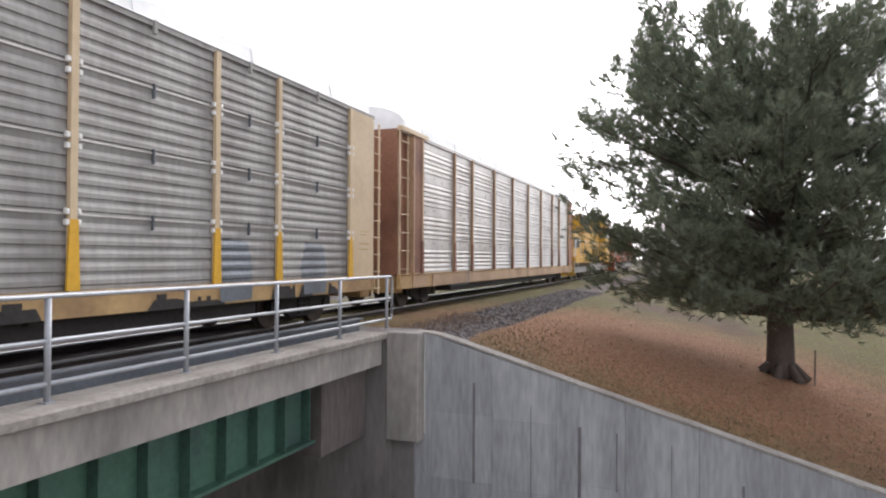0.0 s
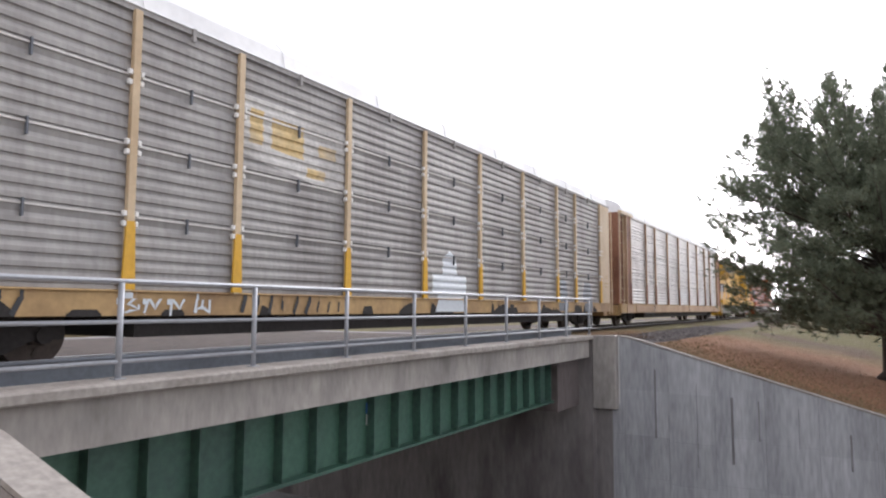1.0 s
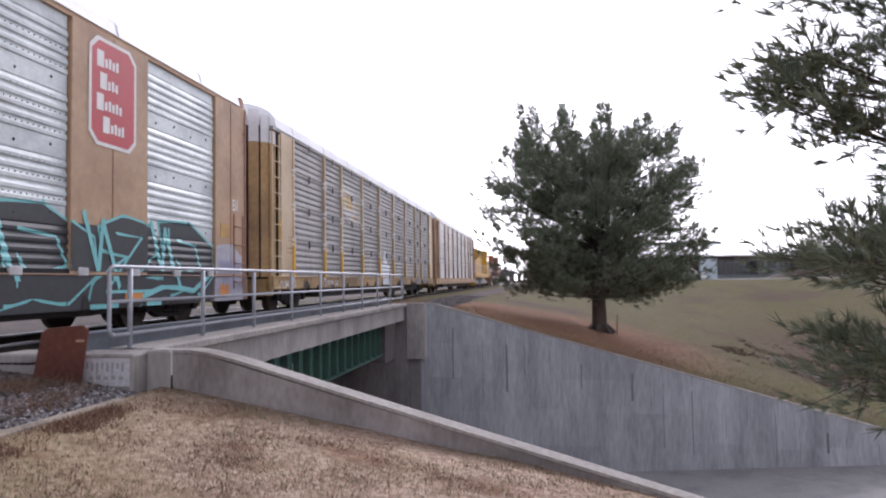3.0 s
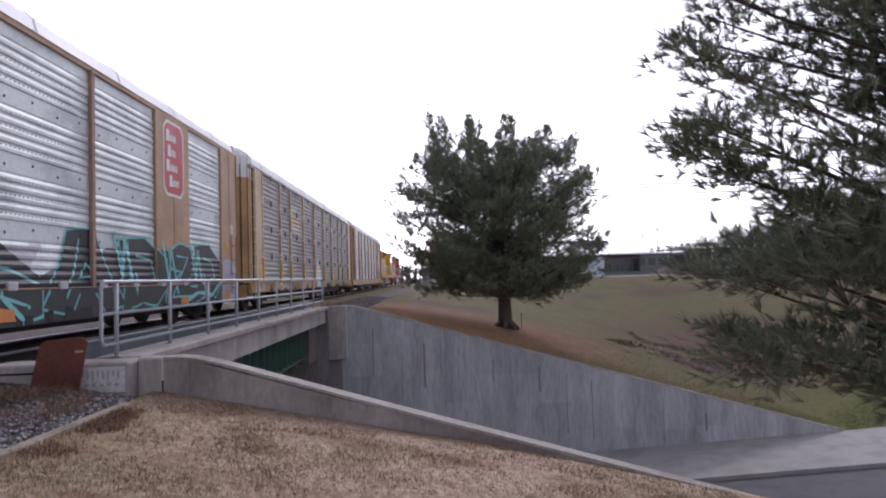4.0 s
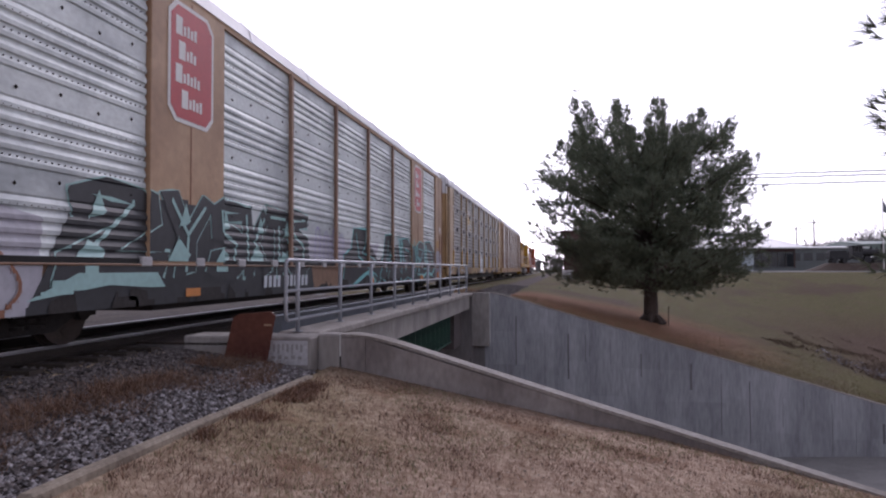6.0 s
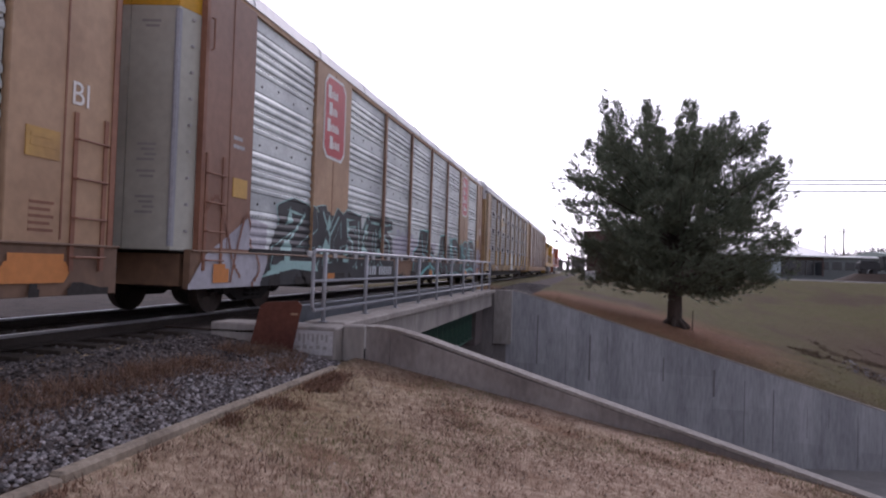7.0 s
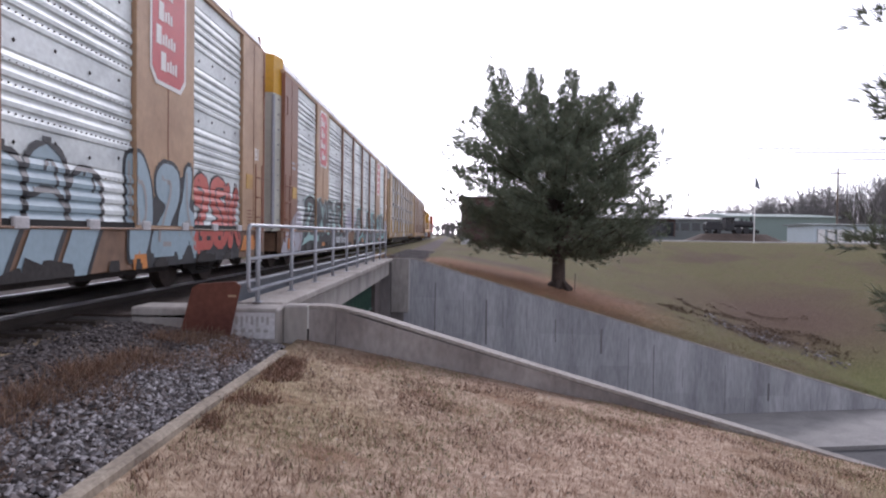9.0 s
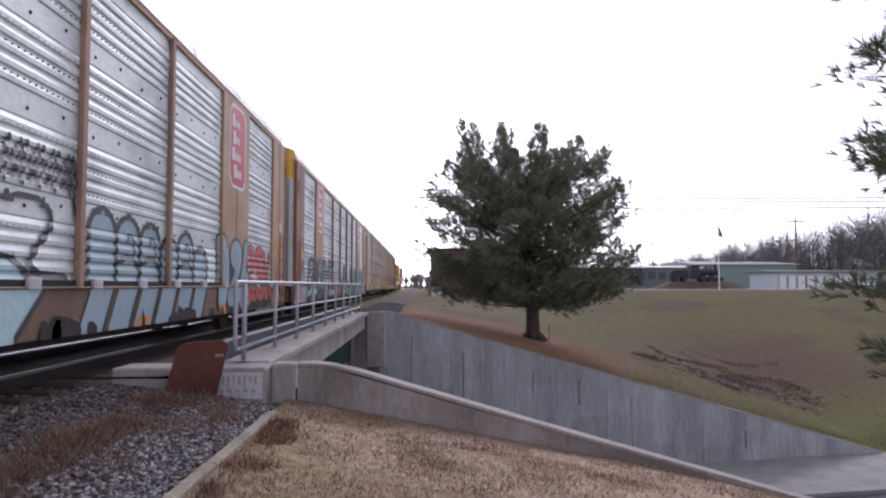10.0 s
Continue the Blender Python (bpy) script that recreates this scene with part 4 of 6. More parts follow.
    for k in range(9):
        yy = -20.6 + k * 0.3
        st += ribbon([(yy, 0.70 + 0.06 * rnd.random()), (yy + 0.1 * rnd.random(), 0.92)], 0.04 + 0.05 * rnd.random())
    for k in range(3):
        st += ribbon([(-24.6 + k * 0.25, 0.7), (-24.5 + k * 0.25, 0.92)], 0.07)
    spray(car, "tag", "seam", st, M_GDARK, "dark scrawl on the sill")
    return tagged(car, "grey ribbed autorack wagon with cream posts and ochre sill", "rail wagon", group="train wagons")


def old_car():
    """Leading car: bright weathered sides with rust-brown frame."""
    car = empty("autorack_wagon")
    a, b = car_shell(car, PITCH, M_ROOF, M_OCHRE, M_OLDPANEL, sill=0.60)
    edges = [-(PITCH - v) for v in (2.25, 5.05, 6.9, 9.65, 12.45, 15.25, 18.0, 20.75, 22.7, 25.5)]
    ribs_between(car, "bands", edges, M_TAN, M_OLDPANEL, 0.11, False, M_BROWN)
    rivets(car, edges, (1.86, 2.85, 3.84))
    for s in (1, -1):
        for y0, y1 in ((-25.4, -26.1), (-2.15, -1.0)):
            x0, x1 = sorted((s * (SIDE - 0.08), s * (SIDE + 0.02)))
            part("end_panel", boxes((x0, x1, min(y0, y1), max(y0, y1), 1.0, 4.93), bevel=0.01), M_BROWN, car)
            part("end_panel", boxes((x0, x1 + (0.05 if s > 0 else 0), min(y0, y1) - 0.1, min(y0, y1) - 0.02, 1.0, 4.93)), M_TAN, car)
    ladder(car, SIDE - 0.03, -26.95, -26.4, 1.0, 4.95, 0.5, M_CREAM)
    ladder(car, SIDE - 0.03, -0.95, -0.5, 0.9, 4.95, 0.5, M_BROWN)
    part("crown_brace", boxes((SIDE - 0.08, SIDE + 0.06, -27.0, -25.1, 4.94, 5.06)), M_CREAM, car)
    part("end_wall", boxes((-1.42, 1.42, -26.95, -26.15, 0.98, 5.0)), M_BROWN, car)
    part("end_wall", boxes((-1.42, 1.42, -1.0, -0.8, 0.98, 5.0)), M_BROWN, car)
    for y0, y1 in ((-26.1, -25.0), (-24.6, -21.3), (-21.2, -12.6), (-12.5, -4.1), (-3.6, -1.9)):
        part("sill_plate", boxes((SIDE + 0.001, SIDE + 0.022, y0, y1, 0.62, 0.95)), M_TAN, car, "faded tan sill plate")
    rnd = random.Random(3)
    st = []
    for z in (1.25, 1.5, 1.72):
        for k in range(7):
            yy = -15.7 + k * 0.5
            st += ribbon([(yy, z - 0.08), (yy + 0.15 + 0.1 * rnd.random(), z + 0.12), (yy + 0.3, z - 0.06)], 0.05)
    for r in letters(-16.2, 0.6, 0.96, 4.6, 8, 77):
        st += ribbon(r, 0.05)
    spray(car, "tag", "bands", st, M_GWHITE, "white scrawled graffiti")
    st = []
    for k in range(5):
        yy = -23.1 + k * 0.42
        st += ribbon([(yy, 0.58), (yy, 0.88), (yy + 0.2, 0.88), (yy + 0.2, 0.58)], 0.05)
    spray(car, "stencil", "bands", st, M_GBLUE, "worn pale stencil")
    return tagged(car, "weathered silver autorack wagon with rust-brown ends", "rail wagon", group="train wagons")


SHORT = 27.7


def tan_car():
    """Silver banded sides, tan frame with a red eight-sided emblem near each end."""
    car = empty("autorack_wagon")
    car_shell(car, SHORT, M_ROOF, M_TANDARK, M_TAN, roof_top=5.6)
    FLATS[car.name] = [(-SHORT + 0.95, -SHORT + 2.38), (-SHORT + 4.93, -SHORT + 6.93), (-6.93, -4.93), (-2.38, -0.95)]
    front, rear = 2.40, SHORT - 2.40
    mid = [6.95 + k * (SHORT - 13.9) / 5 for k in range(6)]
    for lo, hi in ((front, 4.91), (SHORT - 4.91, rear)):
        for s in (1, -1):
            panel(car, "bands", -hi, -lo, M_SILVER, side=s)
    rivets(car, [-front, -4.91, None, -(SHORT - 4.91), -rear, None] + [-v for v in mid], (1.86, 2.85, 3.84))
    for s in (1, -1):
        for ya, yb in zip(mid, mid[1:]):
            panel(car, "bands", -yb, -ya, M_SILVER, side=s)
        for y in mid[1:-1]:
            x0, x1 = sorted((s * (SIDE - 0.03), s * (SIDE + 0.04)))
            part("post", boxes((x0, x1, -y - 0.055, -y + 0.055, 0.99, 4.93), bevel=0.008), M_POST, car)
        for lo, hi in ((4.93, 6.93), (SHORT - 6.93, SHORT - 4.93), (0.95, 2.38), (SHORT - 2.38, SHORT - 0.95)):
            x0, x1 = sorted((s * (SIDE - 0.08), s * (SIDE + 0.015)))
            wide = hi - lo > 1.5
            p = part("emblem_panel" if wide else "end_panel", boxes((x0, x1, -hi, -lo, 1.0, 4.93), bevel=0.01), M_TAN if wide or lo < 5 else M_ENDBROWN, car)
            if s > 0:
                c = -(lo + hi) / 2
                part("seam", boxes((SIDE + 0.015, SIDE + 0.021, c - 0.012, c + 0.012, 1.05, 4.9)), M_BROWN, p)
                if wide:
                    y, z, w, h = c, 3.95, 0.62, 0.88
                    bm = bmesh.new()
                    prism(bm, octagon(y, z, w, h), "x", SIDE + 0.018, SIDE + 0.024)
                    em = part("emblem", bm, M_WHITE, p, "red eight-sided emblem with white rim")
                    bm = bmesh.new()
                    prism(bm, octagon(y, z, w * 0.9, h * 0.93), "x", SIDE + 0.024, SIDE + 0.027)
                    part("field", bm, M_RED, em)
                    for k in range(4):
                        zz = z + 0.52 - k * 0.35
                        ln = (0.30, 0.22, 0.42, 0.30)[k]
                        o = y - 0.44 + (0.0, 0.08, 0.0, 0.16)[k]
                        part("bar", boxes((SIDE + 0.027, SIDE + 0.03, o, o + 0.17, zz - 0.13, zz + 0.14)), M_WHITE, em)
                        for m in range(int(ln / 0.085) + 1):
                            part("bar", boxes((SIDE + 0.027, SIDE + 0.03, o + 0.2 + m * 0.095, o + 0.265 + m * 0.095, zz - 0.11, zz + 0.03 + 0.03 * (m % 2))), M_WHITE, em)
                else:
                    o = c - 0.50 if lo < 5 else c + 0.12
                    part("placard", boxes((SIDE + 0.016, SIDE + 0.026, o, o + 0.44, 1.86, 2.16), (SIDE + 0.026, SIDE + 0.03, o + 0.05, o + 0.39, 1.97, 2.02), (SIDE + 0.026, SIDE + 0.03, o + 0.05, o + 0.33, 2.06, 2.09)), M_PLACARD, p, "ochre placard board")
                    out = 1 if lo < 5 else -1
                    part("edge_post", boxes((SIDE - 0.06, SIDE + 0.03, *sorted((c + out * 0.70, c + out * 0.78)), 0.98, 4.95)), M_BROWN, p, "dark rusty corner post")
                    part("data_stencil", boxes(*[(SIDE + 0.0155, SIDE + 0.0185, c + 0.10, c + 0.10 + 0.34 - 0.07 * (k % 2), 2.62 + 0.13 * k, 2.68 + 0.13 * k) for k in range(2)]) if out < 0 else boxes(*[(SIDE + 0.0155, SIDE + 0.0185, c - 0.42, c - 0.10 - 0.05 * (k % 2), 1.12 + 0.07 * k, 1.15 + 0.07 * k) for k in range(5)]), M_DIRTY if out < 0 else M_BROWN, p)
                    part("grab_iron", tube(bmesh.new(), [(SIDE + 0.01, c + out * 0.62, 3.9), (SIDE + 0.06, c + out * 0.62, 3.92), (SIDE + 0.06, c + out * 0.62, 4.35), (SIDE + 0.01, c + out * 0.62, 4.37)], 0.014, 6), M_BROWN, p)
                    ladder(p, SIDE + 0.01, *sorted((c + out * 0.16, c + out * 0.62)), 0.72, 2.42, 0.42, M_BROWN)
    text_part(car, "BI", 0.36, SIDE + 0.02, -1.60, 2.50, M_WHITE)
    end_doors(car, -1.0, 1, M_BROWN, M_BROWN, 4.45)
    end_doors(car, -(SHORT - 1.0), -1, M_CREAM_END, M_YELLOW, 4.35, wide=True)
    # dark slot with small brackets where the sheets meet the sill
    bm = bmesh.new()
    box(bm, SIDE - 0.06, SIDE + 0.004, -SHORT + 2.42, -2.42, 1.016, 1.085)
    part("drain_slot", bm, M_BLACK, car)
    y = -2.6
    while y > -24:
        c = new("bracket", BRACKET)
        c.location, c.parent = (0, y, 1.04), car
        y -= 1.35
    return tagged(car, "silver banded autorack wagon with tan frame, red emblem and spray graffiti", "rail wagon", group="train wagons")


GLYPHS = [
    [[(0.05, 0.0), (0.25, 0.95), (0.55, 0.35), (0.85, 1.0)], [(0.25, 0.95), (0.05, 0.7)]],
    [[(0.1, 0.95), (0.8, 0.9), (0.45, 0.5), (0.95, 0.3), (0.2, 0.05)], [(0.1, 0.95), (0.05, 0.6)]],
    [[(0.2, 0.0), (0.15, 0.9), (0.8, 1.0)], [(0.2, 0.5), (0.7, 0.55), (0.9, 0.0)]],
    [[(0.1, 0.1), (0.4, 1.0), (0.6, 0.95), (0.95, 0.05)], [(0.2, 0.4), (0.75, 0.4)]],
    [[(0.85, 0.85), (0.2, 0.8), (0.1, 0.2), (0.75, 0.05), (0.85, 0.45), (0.5, 0.5)]],
    [[(0.15, 1.0), (0.1, 0.1), (0.5, 0.4), (0.9, 0.0), (0.85, 0.9)], [(0.5, 0.4), (0.5, 0.8)]],
]


def letters(y, z0, z1, w, n, seed):
    """A row of angular sprayed marks that spell nothing: lists of strokes."""
    rnd = random.Random(seed)
    rows = []
    for k in range(n):
        o, cw = y + k * w / n, w / n * 1.02
        h = (z1 - z0) * (0.8 + 0.2 * rnd.random())
        slant = rnd.uniform(-0.1, 0.25)
        for line in GLYPHS[rnd.randrange(len(GLYPHS))]:
            rows.append([(o + cw * (u * 0.86 + 0.07 + rnd.uniform(-0.04, 0.04)) + slant * v * 0.4, z0 + h * (v * 0.88 + 0.06 + rnd.uniform(-0.03, 0.03))) for u, v in line])
    return rows


def rounded(line):
    """Corners cut twice, ends kept."""
    for _ in range(2):
        line = line[:1] + [(a[0] + (b[0] - a[0]) * f, a[1] + (b[1] - a[1]) * f) for a, b in zip(line, line[1:]) for f in (0.25, 0.75)] + line[-1:]
    return line


# angular block letters that spell nothing, in a unit square
BLOCK = {}
BLOCK["l"] = [(0.0, 0.12), (0.05, 0.5), (0.22, 0.62), (0.3, 0.98), (0.62, 1.0), (0.6, 0.72), (0.5, 0.55), (0.78, 0.5), (1.0, 0.35), (1.0, 0.05), (0.85, 0.0), (0.62, 0.22), (0.3, 0.02), (0.12, 0.0)]
BLOCK["a"] = [(0, 0.1), (0.2, 0.55), (0.3, 0.97), (0.62, 1.0), (0.75, 0.6), (1.0, 0.08), (0.72, 0), (0.6, 0.25), (0.4, 0.27), (0.3, 0.02)]
BLOCK["d"] = [(0, 0), (0.08, 0.55), (0.0, 0.95), (0.5, 1.0), (0.95, 0.72), (1.0, 0.35), (0.7, 0.05), (0.4, 0.12)]
BLOCK["k"] = [(0, 0), (0.1, 0.5), (0.02, 0.95), (0.35, 1), (0.4, 0.65), (0.75, 1), (1, 0.85), (0.62, 0.5), (1.0, 0.1), (0.7, 0), (0.4, 0.35), (0.35, 0.02)]
BLOCK["s"] = [(0, 0.12), (0.1, 0.35), (0.55, 0.4), (0.1, 0.5), (0.05, 0.85), (0.35, 1), (0.95, 0.95), (0.9, 0.72), (0.5, 0.72), (0.95, 0.58), (1, 0.2), (0.7, 0), (0.2, 0)]
BLOCK["t"] = [(0.05, 0.7), (0.0, 1), (1, 0.95), (0.95, 0.72), (0.68, 0.7), (0.72, 0.05), (0.38, 0), (0.36, 0.68)]
BLOCK["z"] = [(0, 0.0), (0.05, 0.25), (0.5, 0.55), (0.15, 0.6), (0.1, 0.85), (0.4, 1), (0.85, 0.92), (0.9, 0.6), (0.5, 0.28), (1.0, 0.3), (0.95, 0.02)]
BLOCK["y"] = [(0.3, 0.0), (0.35, 0.4), (0.0, 0.95), (0.3, 1.0), (0.5, 0.65), (0.75, 1.0), (1.0, 0.9), (0.66, 0.42), (0.68, 0.05)]
STROKES = {}
STROKES["l"] = [[(0.35, 0.9), (0.42, 0.5), (0.7, 0.3)], [(0.1, 0.3), (0.45, 0.42), (0.62, 0.3), (0.9, 0.15)]]
STROKES["a"] = [[(0.42, 0.85), (0.36, 0.5), (0.24, 0.2)], [(0.5, 0.6), (0.6, 0.45), (0.42, 0.42), (0.5, 0.6)]]
STROKES["d"] = [[(0.3, 0.75), (0.62, 0.7), (0.72, 0.42), (0.4, 0.32), (0.3, 0.5)], [(0.15, 0.9), (0.2, 0.4)]]
STROKES["k"] = [[(0.2, 0.85), (0.24, 0.2)], [(0.8, 0.85), (0.45, 0.5), (0.8, 0.15)]]
STROKES["s"] = [[(0.8, 0.84), (0.3, 0.82), (0.35, 0.6), (0.75, 0.45), (0.7, 0.18), (0.25, 0.14)]]
STROKES["t"] = [[(0.2, 0.84), (0.8, 0.82)], [(0.54, 0.7), (0.55, 0.15)]]
STROKES["z"] = [[(0.3, 0.8), (0.65, 0.78), (0.3, 0.3), (0.2, 0.15), (0.8, 0.16)]]
STROKES["y"] = [[(0.2, 0.88), (0.5, 0.5), (0.8, 0.85)], [(0.5, 0.45), (0.5, 0.1)]]


def ring(poly, times=1):
    """Closed outline with its corners cut."""
    for _ in range(times):
        poly = [(a[0] + (b[0] - a[0]) * f, a[1] + (b[1] - a[1]) * f) for a, b in zip(poly, poly[1:] + poly[:1]) for f in (0.22, 0.78)]
    return poly


def graffiti(car, style, letters_at, z0, z1, fill, line, edge=0.07, thin=0.04, thin_mat=None, label="", soft=0, seed=1):
    """Block letters (kind, start, end): a filled body, a painted outline and thin inner strokes, each coat a little proud of the last."""
    rnd = random.Random(seed)
    body, rim, inner = [], [], []
    for kind, ya, yb in letters_at:
        lo, hi = z0 + rnd.uniform(0, 0.08), z1 - rnd.uniform(0, 0.14)
        slant = rnd.uniform(-0.05, 0.10)

        def put(u, v):
            return ya + (yb - ya) * u + slant * (v - 0.5), lo + (hi - lo) * v
        poly = ring([put(u, v) for u, v in BLOCK[kind]], soft)
        body.append(poly)
        rim += ribbon(poly, edge * 2, True)
        for st in STROKES[kind]:
            inner += ribbon(rounded([put(u, v) for u, v in st]) if soft else [put(u, v) for u, v in st], thin)
    spray(car, "graffiti_outline", style, rim, line, base=0.004)
    spray(car, "graffiti", style, body, fill, label, base=0.0095)
    spray(car, "graffiti_stroke", style, inner, thin_mat or line, base=0.015)


def locomotive(body_mat, label):
    """y runs forward from the rear coupling; built like a six-axle road engine."""
    e = empty("locomotive")
    L = 22.0
    part("frame", boxes((-1.5, 1.5, 0.8, L - 0.8, 1.15, 1.6), bevel=0.02), body_mat, e)
    hood = part("hood", boxes((-0.95, 0.95, 2.2, 15.2, 1.6, 4.2), bevel=0.06), body_mat, e)
    bm = bmesh.new()
    prism(bm, [(-0.95, 3.2), (0.95, 3.2), (1.5, 3.75), (1.5, 4.35), (-1.5, 4.35), (-1.5, 3.75)], "y", 2.2, 6.4)
    part("radiator", bm, body_mat, hood)
    bm = bmesh.new()
    for k in range(14):
        box(bm, 1.5, 1.53, 2.4 + k * 0.28, 2.56 + k * 0.28, 3.8, 4.3)
    part("radiator_grille", bm, M_IRON, hood)
    for k in range(9):
        yy = 6.6 + k * 0.93
        part("hood_door", boxes((0.95, 0.975, yy, yy + 0.88, 1.75, 3.6)), body_mat, hood)
    part("vent", boxes((0.95, 0.985, 3.0, 5.2, 2.2, 2.9)), M_IRON, hood)
    part("exhaust", boxes((-0.3, 0.3, 9, 10, 4.2, 4.5)), M_IRON, hood)
    cab = part("cab", boxes((-1.52, 1.52, 15.2, 18.2, 1.6, 4.55), bevel=0.08), body_mat, e)
    part("window", boxes((1.522, 1.53, 15.6, 16.6, 3.2, 4.0), (1.522, 1.53, 16.9, 17.6, 3.2, 4.0)), M_DGLASS, cab)
    part("nose", boxes((-0.95, 0.95, 18.2, 20.6, 1.6, 3.3), bevel=0.15), body_mat, e)
    part("fuel_tank", boxes((-1.45, 1.45, 8.2, 13.4, 0.35, 1.14), bevel=0.2), M_LOCOG, e, "grey fuel tank")
    bm = bmesh.new()
    for s in (-1, 1):
        for yy in [1.3 + k * 1.9 for k in range(8)]:
            tube(bm, [(s * 1.42, yy, 1.6), (s * 1.42, yy, 2.65)], 0.02, 6)
        tube(bm, [(s * 1.42, 1.0, 2.65), (s * 1.42, 15.1, 2.65)], 0.02, 6)
        tube(bm, [(s * 1.42, 1.0, 2.65), (s * 1.42, 0.6, 1.2), (s * 1.42, 0.6, 0.5)], 0.03, 6)
    part("handrail", bm, M_GWHITE, e)
    for k in range(4):
        part("step", boxes((0.95, 1.5, 0.45, 0.8, 0.35 + k * 0.3, 0.38 + k * 0.3)), M_IRON, e)
        part("step", boxes((-1.5, -0.95, 0.45, 0.8, 0.35 + k * 0.3, 0.38 + k * 0.3)), M_IRON, e)
    for yc in (4.6, 17.2):
        part("truck_frame", boxes((0.95, 1.15, yc - 2.6, yc + 2.6, 0.45, 0.85), (-1.15, -0.95, yc - 2.6, yc + 2.6, 0.45, 0.85), (-1.0, 1.0, yc - 0.3, yc + 0.3, 0.5, 1.15), bevel=0.04), M_LOCOG, e)
        for d in (-1.9, 0, 1.9):
            w = new("wheelset", WHEELSET)
            w.parent, w.location = e, (0, yc + d, 0.42)
            WHEELS.append(w)
    part("coupler", boxes((-0.18, 0.18, 0.05, 0.9, 0.7, 1.0), (-0.18, 0.18, L - 0.9, L - 0.05, 0.7, 1.0)), M_UNDER, e)
    part("end_plate", boxes((-1.45, 1.45, 0.6, 0.8, 0.3, 1.5)), body_mat, e)
    part("number_board", boxes((-0.9, -0.3, 2.17, 2.2, 3.85, 4.1), (0.3, 0.9, 2.17, 2.2, 3.85, 4.1)), M_WHITE, hood)
    return tagged(e, label, "locomotive", group="locomotives")


CAR1, CAR2 = old_car(), grey_car()
CAR3, CAR4 = tan_car(), tan_car()
LOCO1 = locomotive(M_LOCOY, "yellow six-axle diesel locomotive with grey running gear")
LOCO2 = locomotive(M_LOCOO, "orange and black diesel locomotive ahead of the yellow one")

# black and cyan lettering along the third car
spray(CAR3, "sill_coat", "bands", [[(-14.4, 0.47), (-2.5, 0.47), (-2.42, 1.6), (-6.0, 1.8), (-9.0, 1.75), (-11.3, 1.2), (-12.4, 1.75), (-14.2, 1.0)], [(-24.9, 0.47), (-16.7, 0.47), (-17.0, 1.4), (-18.0, 1.85), (-20.0, 1.7), (-22.0, 1.95), (-24.1, 1.75)]], M_GDARK, "black coat sprayed on the sill", base=0.0006)
spray(CAR3, "graffiti_haze", "bands", [[(-17.0, 0.95), (-14.2, 0.95), (-11.6, 1.25), (-11.2, 1.7), (-13.0, 1.62), (-15.4, 1.78), (-17.1, 1.6)], [(-2.42, 0.5), (-1.05, 0.5), (-1.1, 1.45), (-1.6, 1.72), (-2.35, 1.7)], [(-27.0, 0.5), (-24.7, 0.5), (-24.6, 1.5), (-25.3, 1.62), (-25.9, 1.3), (-26.6, 0.95)]], M_GHAZE, "whitish overspray round the lettering", base=0.002)
graffiti(CAR3, "bands", [("l", -14.7, -11.3), ("a", -11.3, -8.5), ("d", -8.6, -6.3), ("z", -6.5, -4.4), ("d", -4.5, -2.4)], 0.49, 2.12, M_GDARK, M_GCYAN, 0.045, 0.05, label="black block graffiti with cyan outlines", seed=3)
sw = []
for yy, zz in ((-6.3, 1.95), (-4.4, 1.95), (-8.5, 2.05)):
    sw += ribbon([(yy - 0.35, zz), (yy, zz - 0.9), (yy + 0.1, zz - 0.1), (yy + 0.55, zz - 1.15)], 0.09)
sw += ribbon([(-13.9, 0.52), (-13.1, 0.75), (-12.3, 0.9), (-11.8, 0.55)], 0.09) + ribbon([(-5.2, 0.6), (-4.4, 0.8), (-3.3, 0.72), (-2.5, 1.1)], 0.10)
spray(CAR3, "graffiti_stroke", "bands", sw, M_GCYAN, base=0.017)
graffiti(CAR3, "bands", [("z", -24.5, -22.3), ("y", -22.6, -21.1), ("s", -21.3, -19.9), ("k", -20.1, -18.9), ("t", -19.1, -18.0), ("s", -18.2, -16.9)], 0.75, 2.18, M_GDARK, M_GMINT, 0.022, 0.06, label="black block graffiti with mint highlights", seed=5)
sw = []
for k, yy in enumerate((-24.0, -22.2, -20.9, -19.6, -18.4)):
    sw.append([(yy - 0.25, 0.95), (yy + 0.1, 1.3 + 0.1 * (k % 2)), (yy + 0.42, 1.15), (yy + 0.2, 0.98)])
    sw.append([(yy + 0.1, 1.55), (yy + 0.28, 1.9), (yy + 0.42, 1.62)])
sw.append([(-24.9, 0.6), (-23.6, 0.75), (-22.4, 0.68), (-22.6, 0.9), (-24.0, 0.95)])
spray(CAR3, "graffiti_stroke", "bands", sw, M_GMINT, "mint highlights", base=0.018)
sw = []
for k in range(4):
    o = -16.6 + k * 0.55
    sw += ribbon(rounded([(o, 1.15), (o + 0.05, 1.7), (o + 0.2, 1.95 - 0.1 * (k % 2)), (o + 0.36, 1.7), (o + 0.3, 1.2)]), 0.045)
for k in range(4):
    o = -2.25 + k * 0.24
    sw += ribbon(rounded([(o, 0.65 + 0.1 * k), (o + 0.1, 1.45), (o + 0.22, 1.15), (o + 0.3, 0.7)]), 0.04)
spray(CAR3, "graffiti_scrawl", "bands", sw, M_GLILAC, "lilac scrawl", base=0.02)
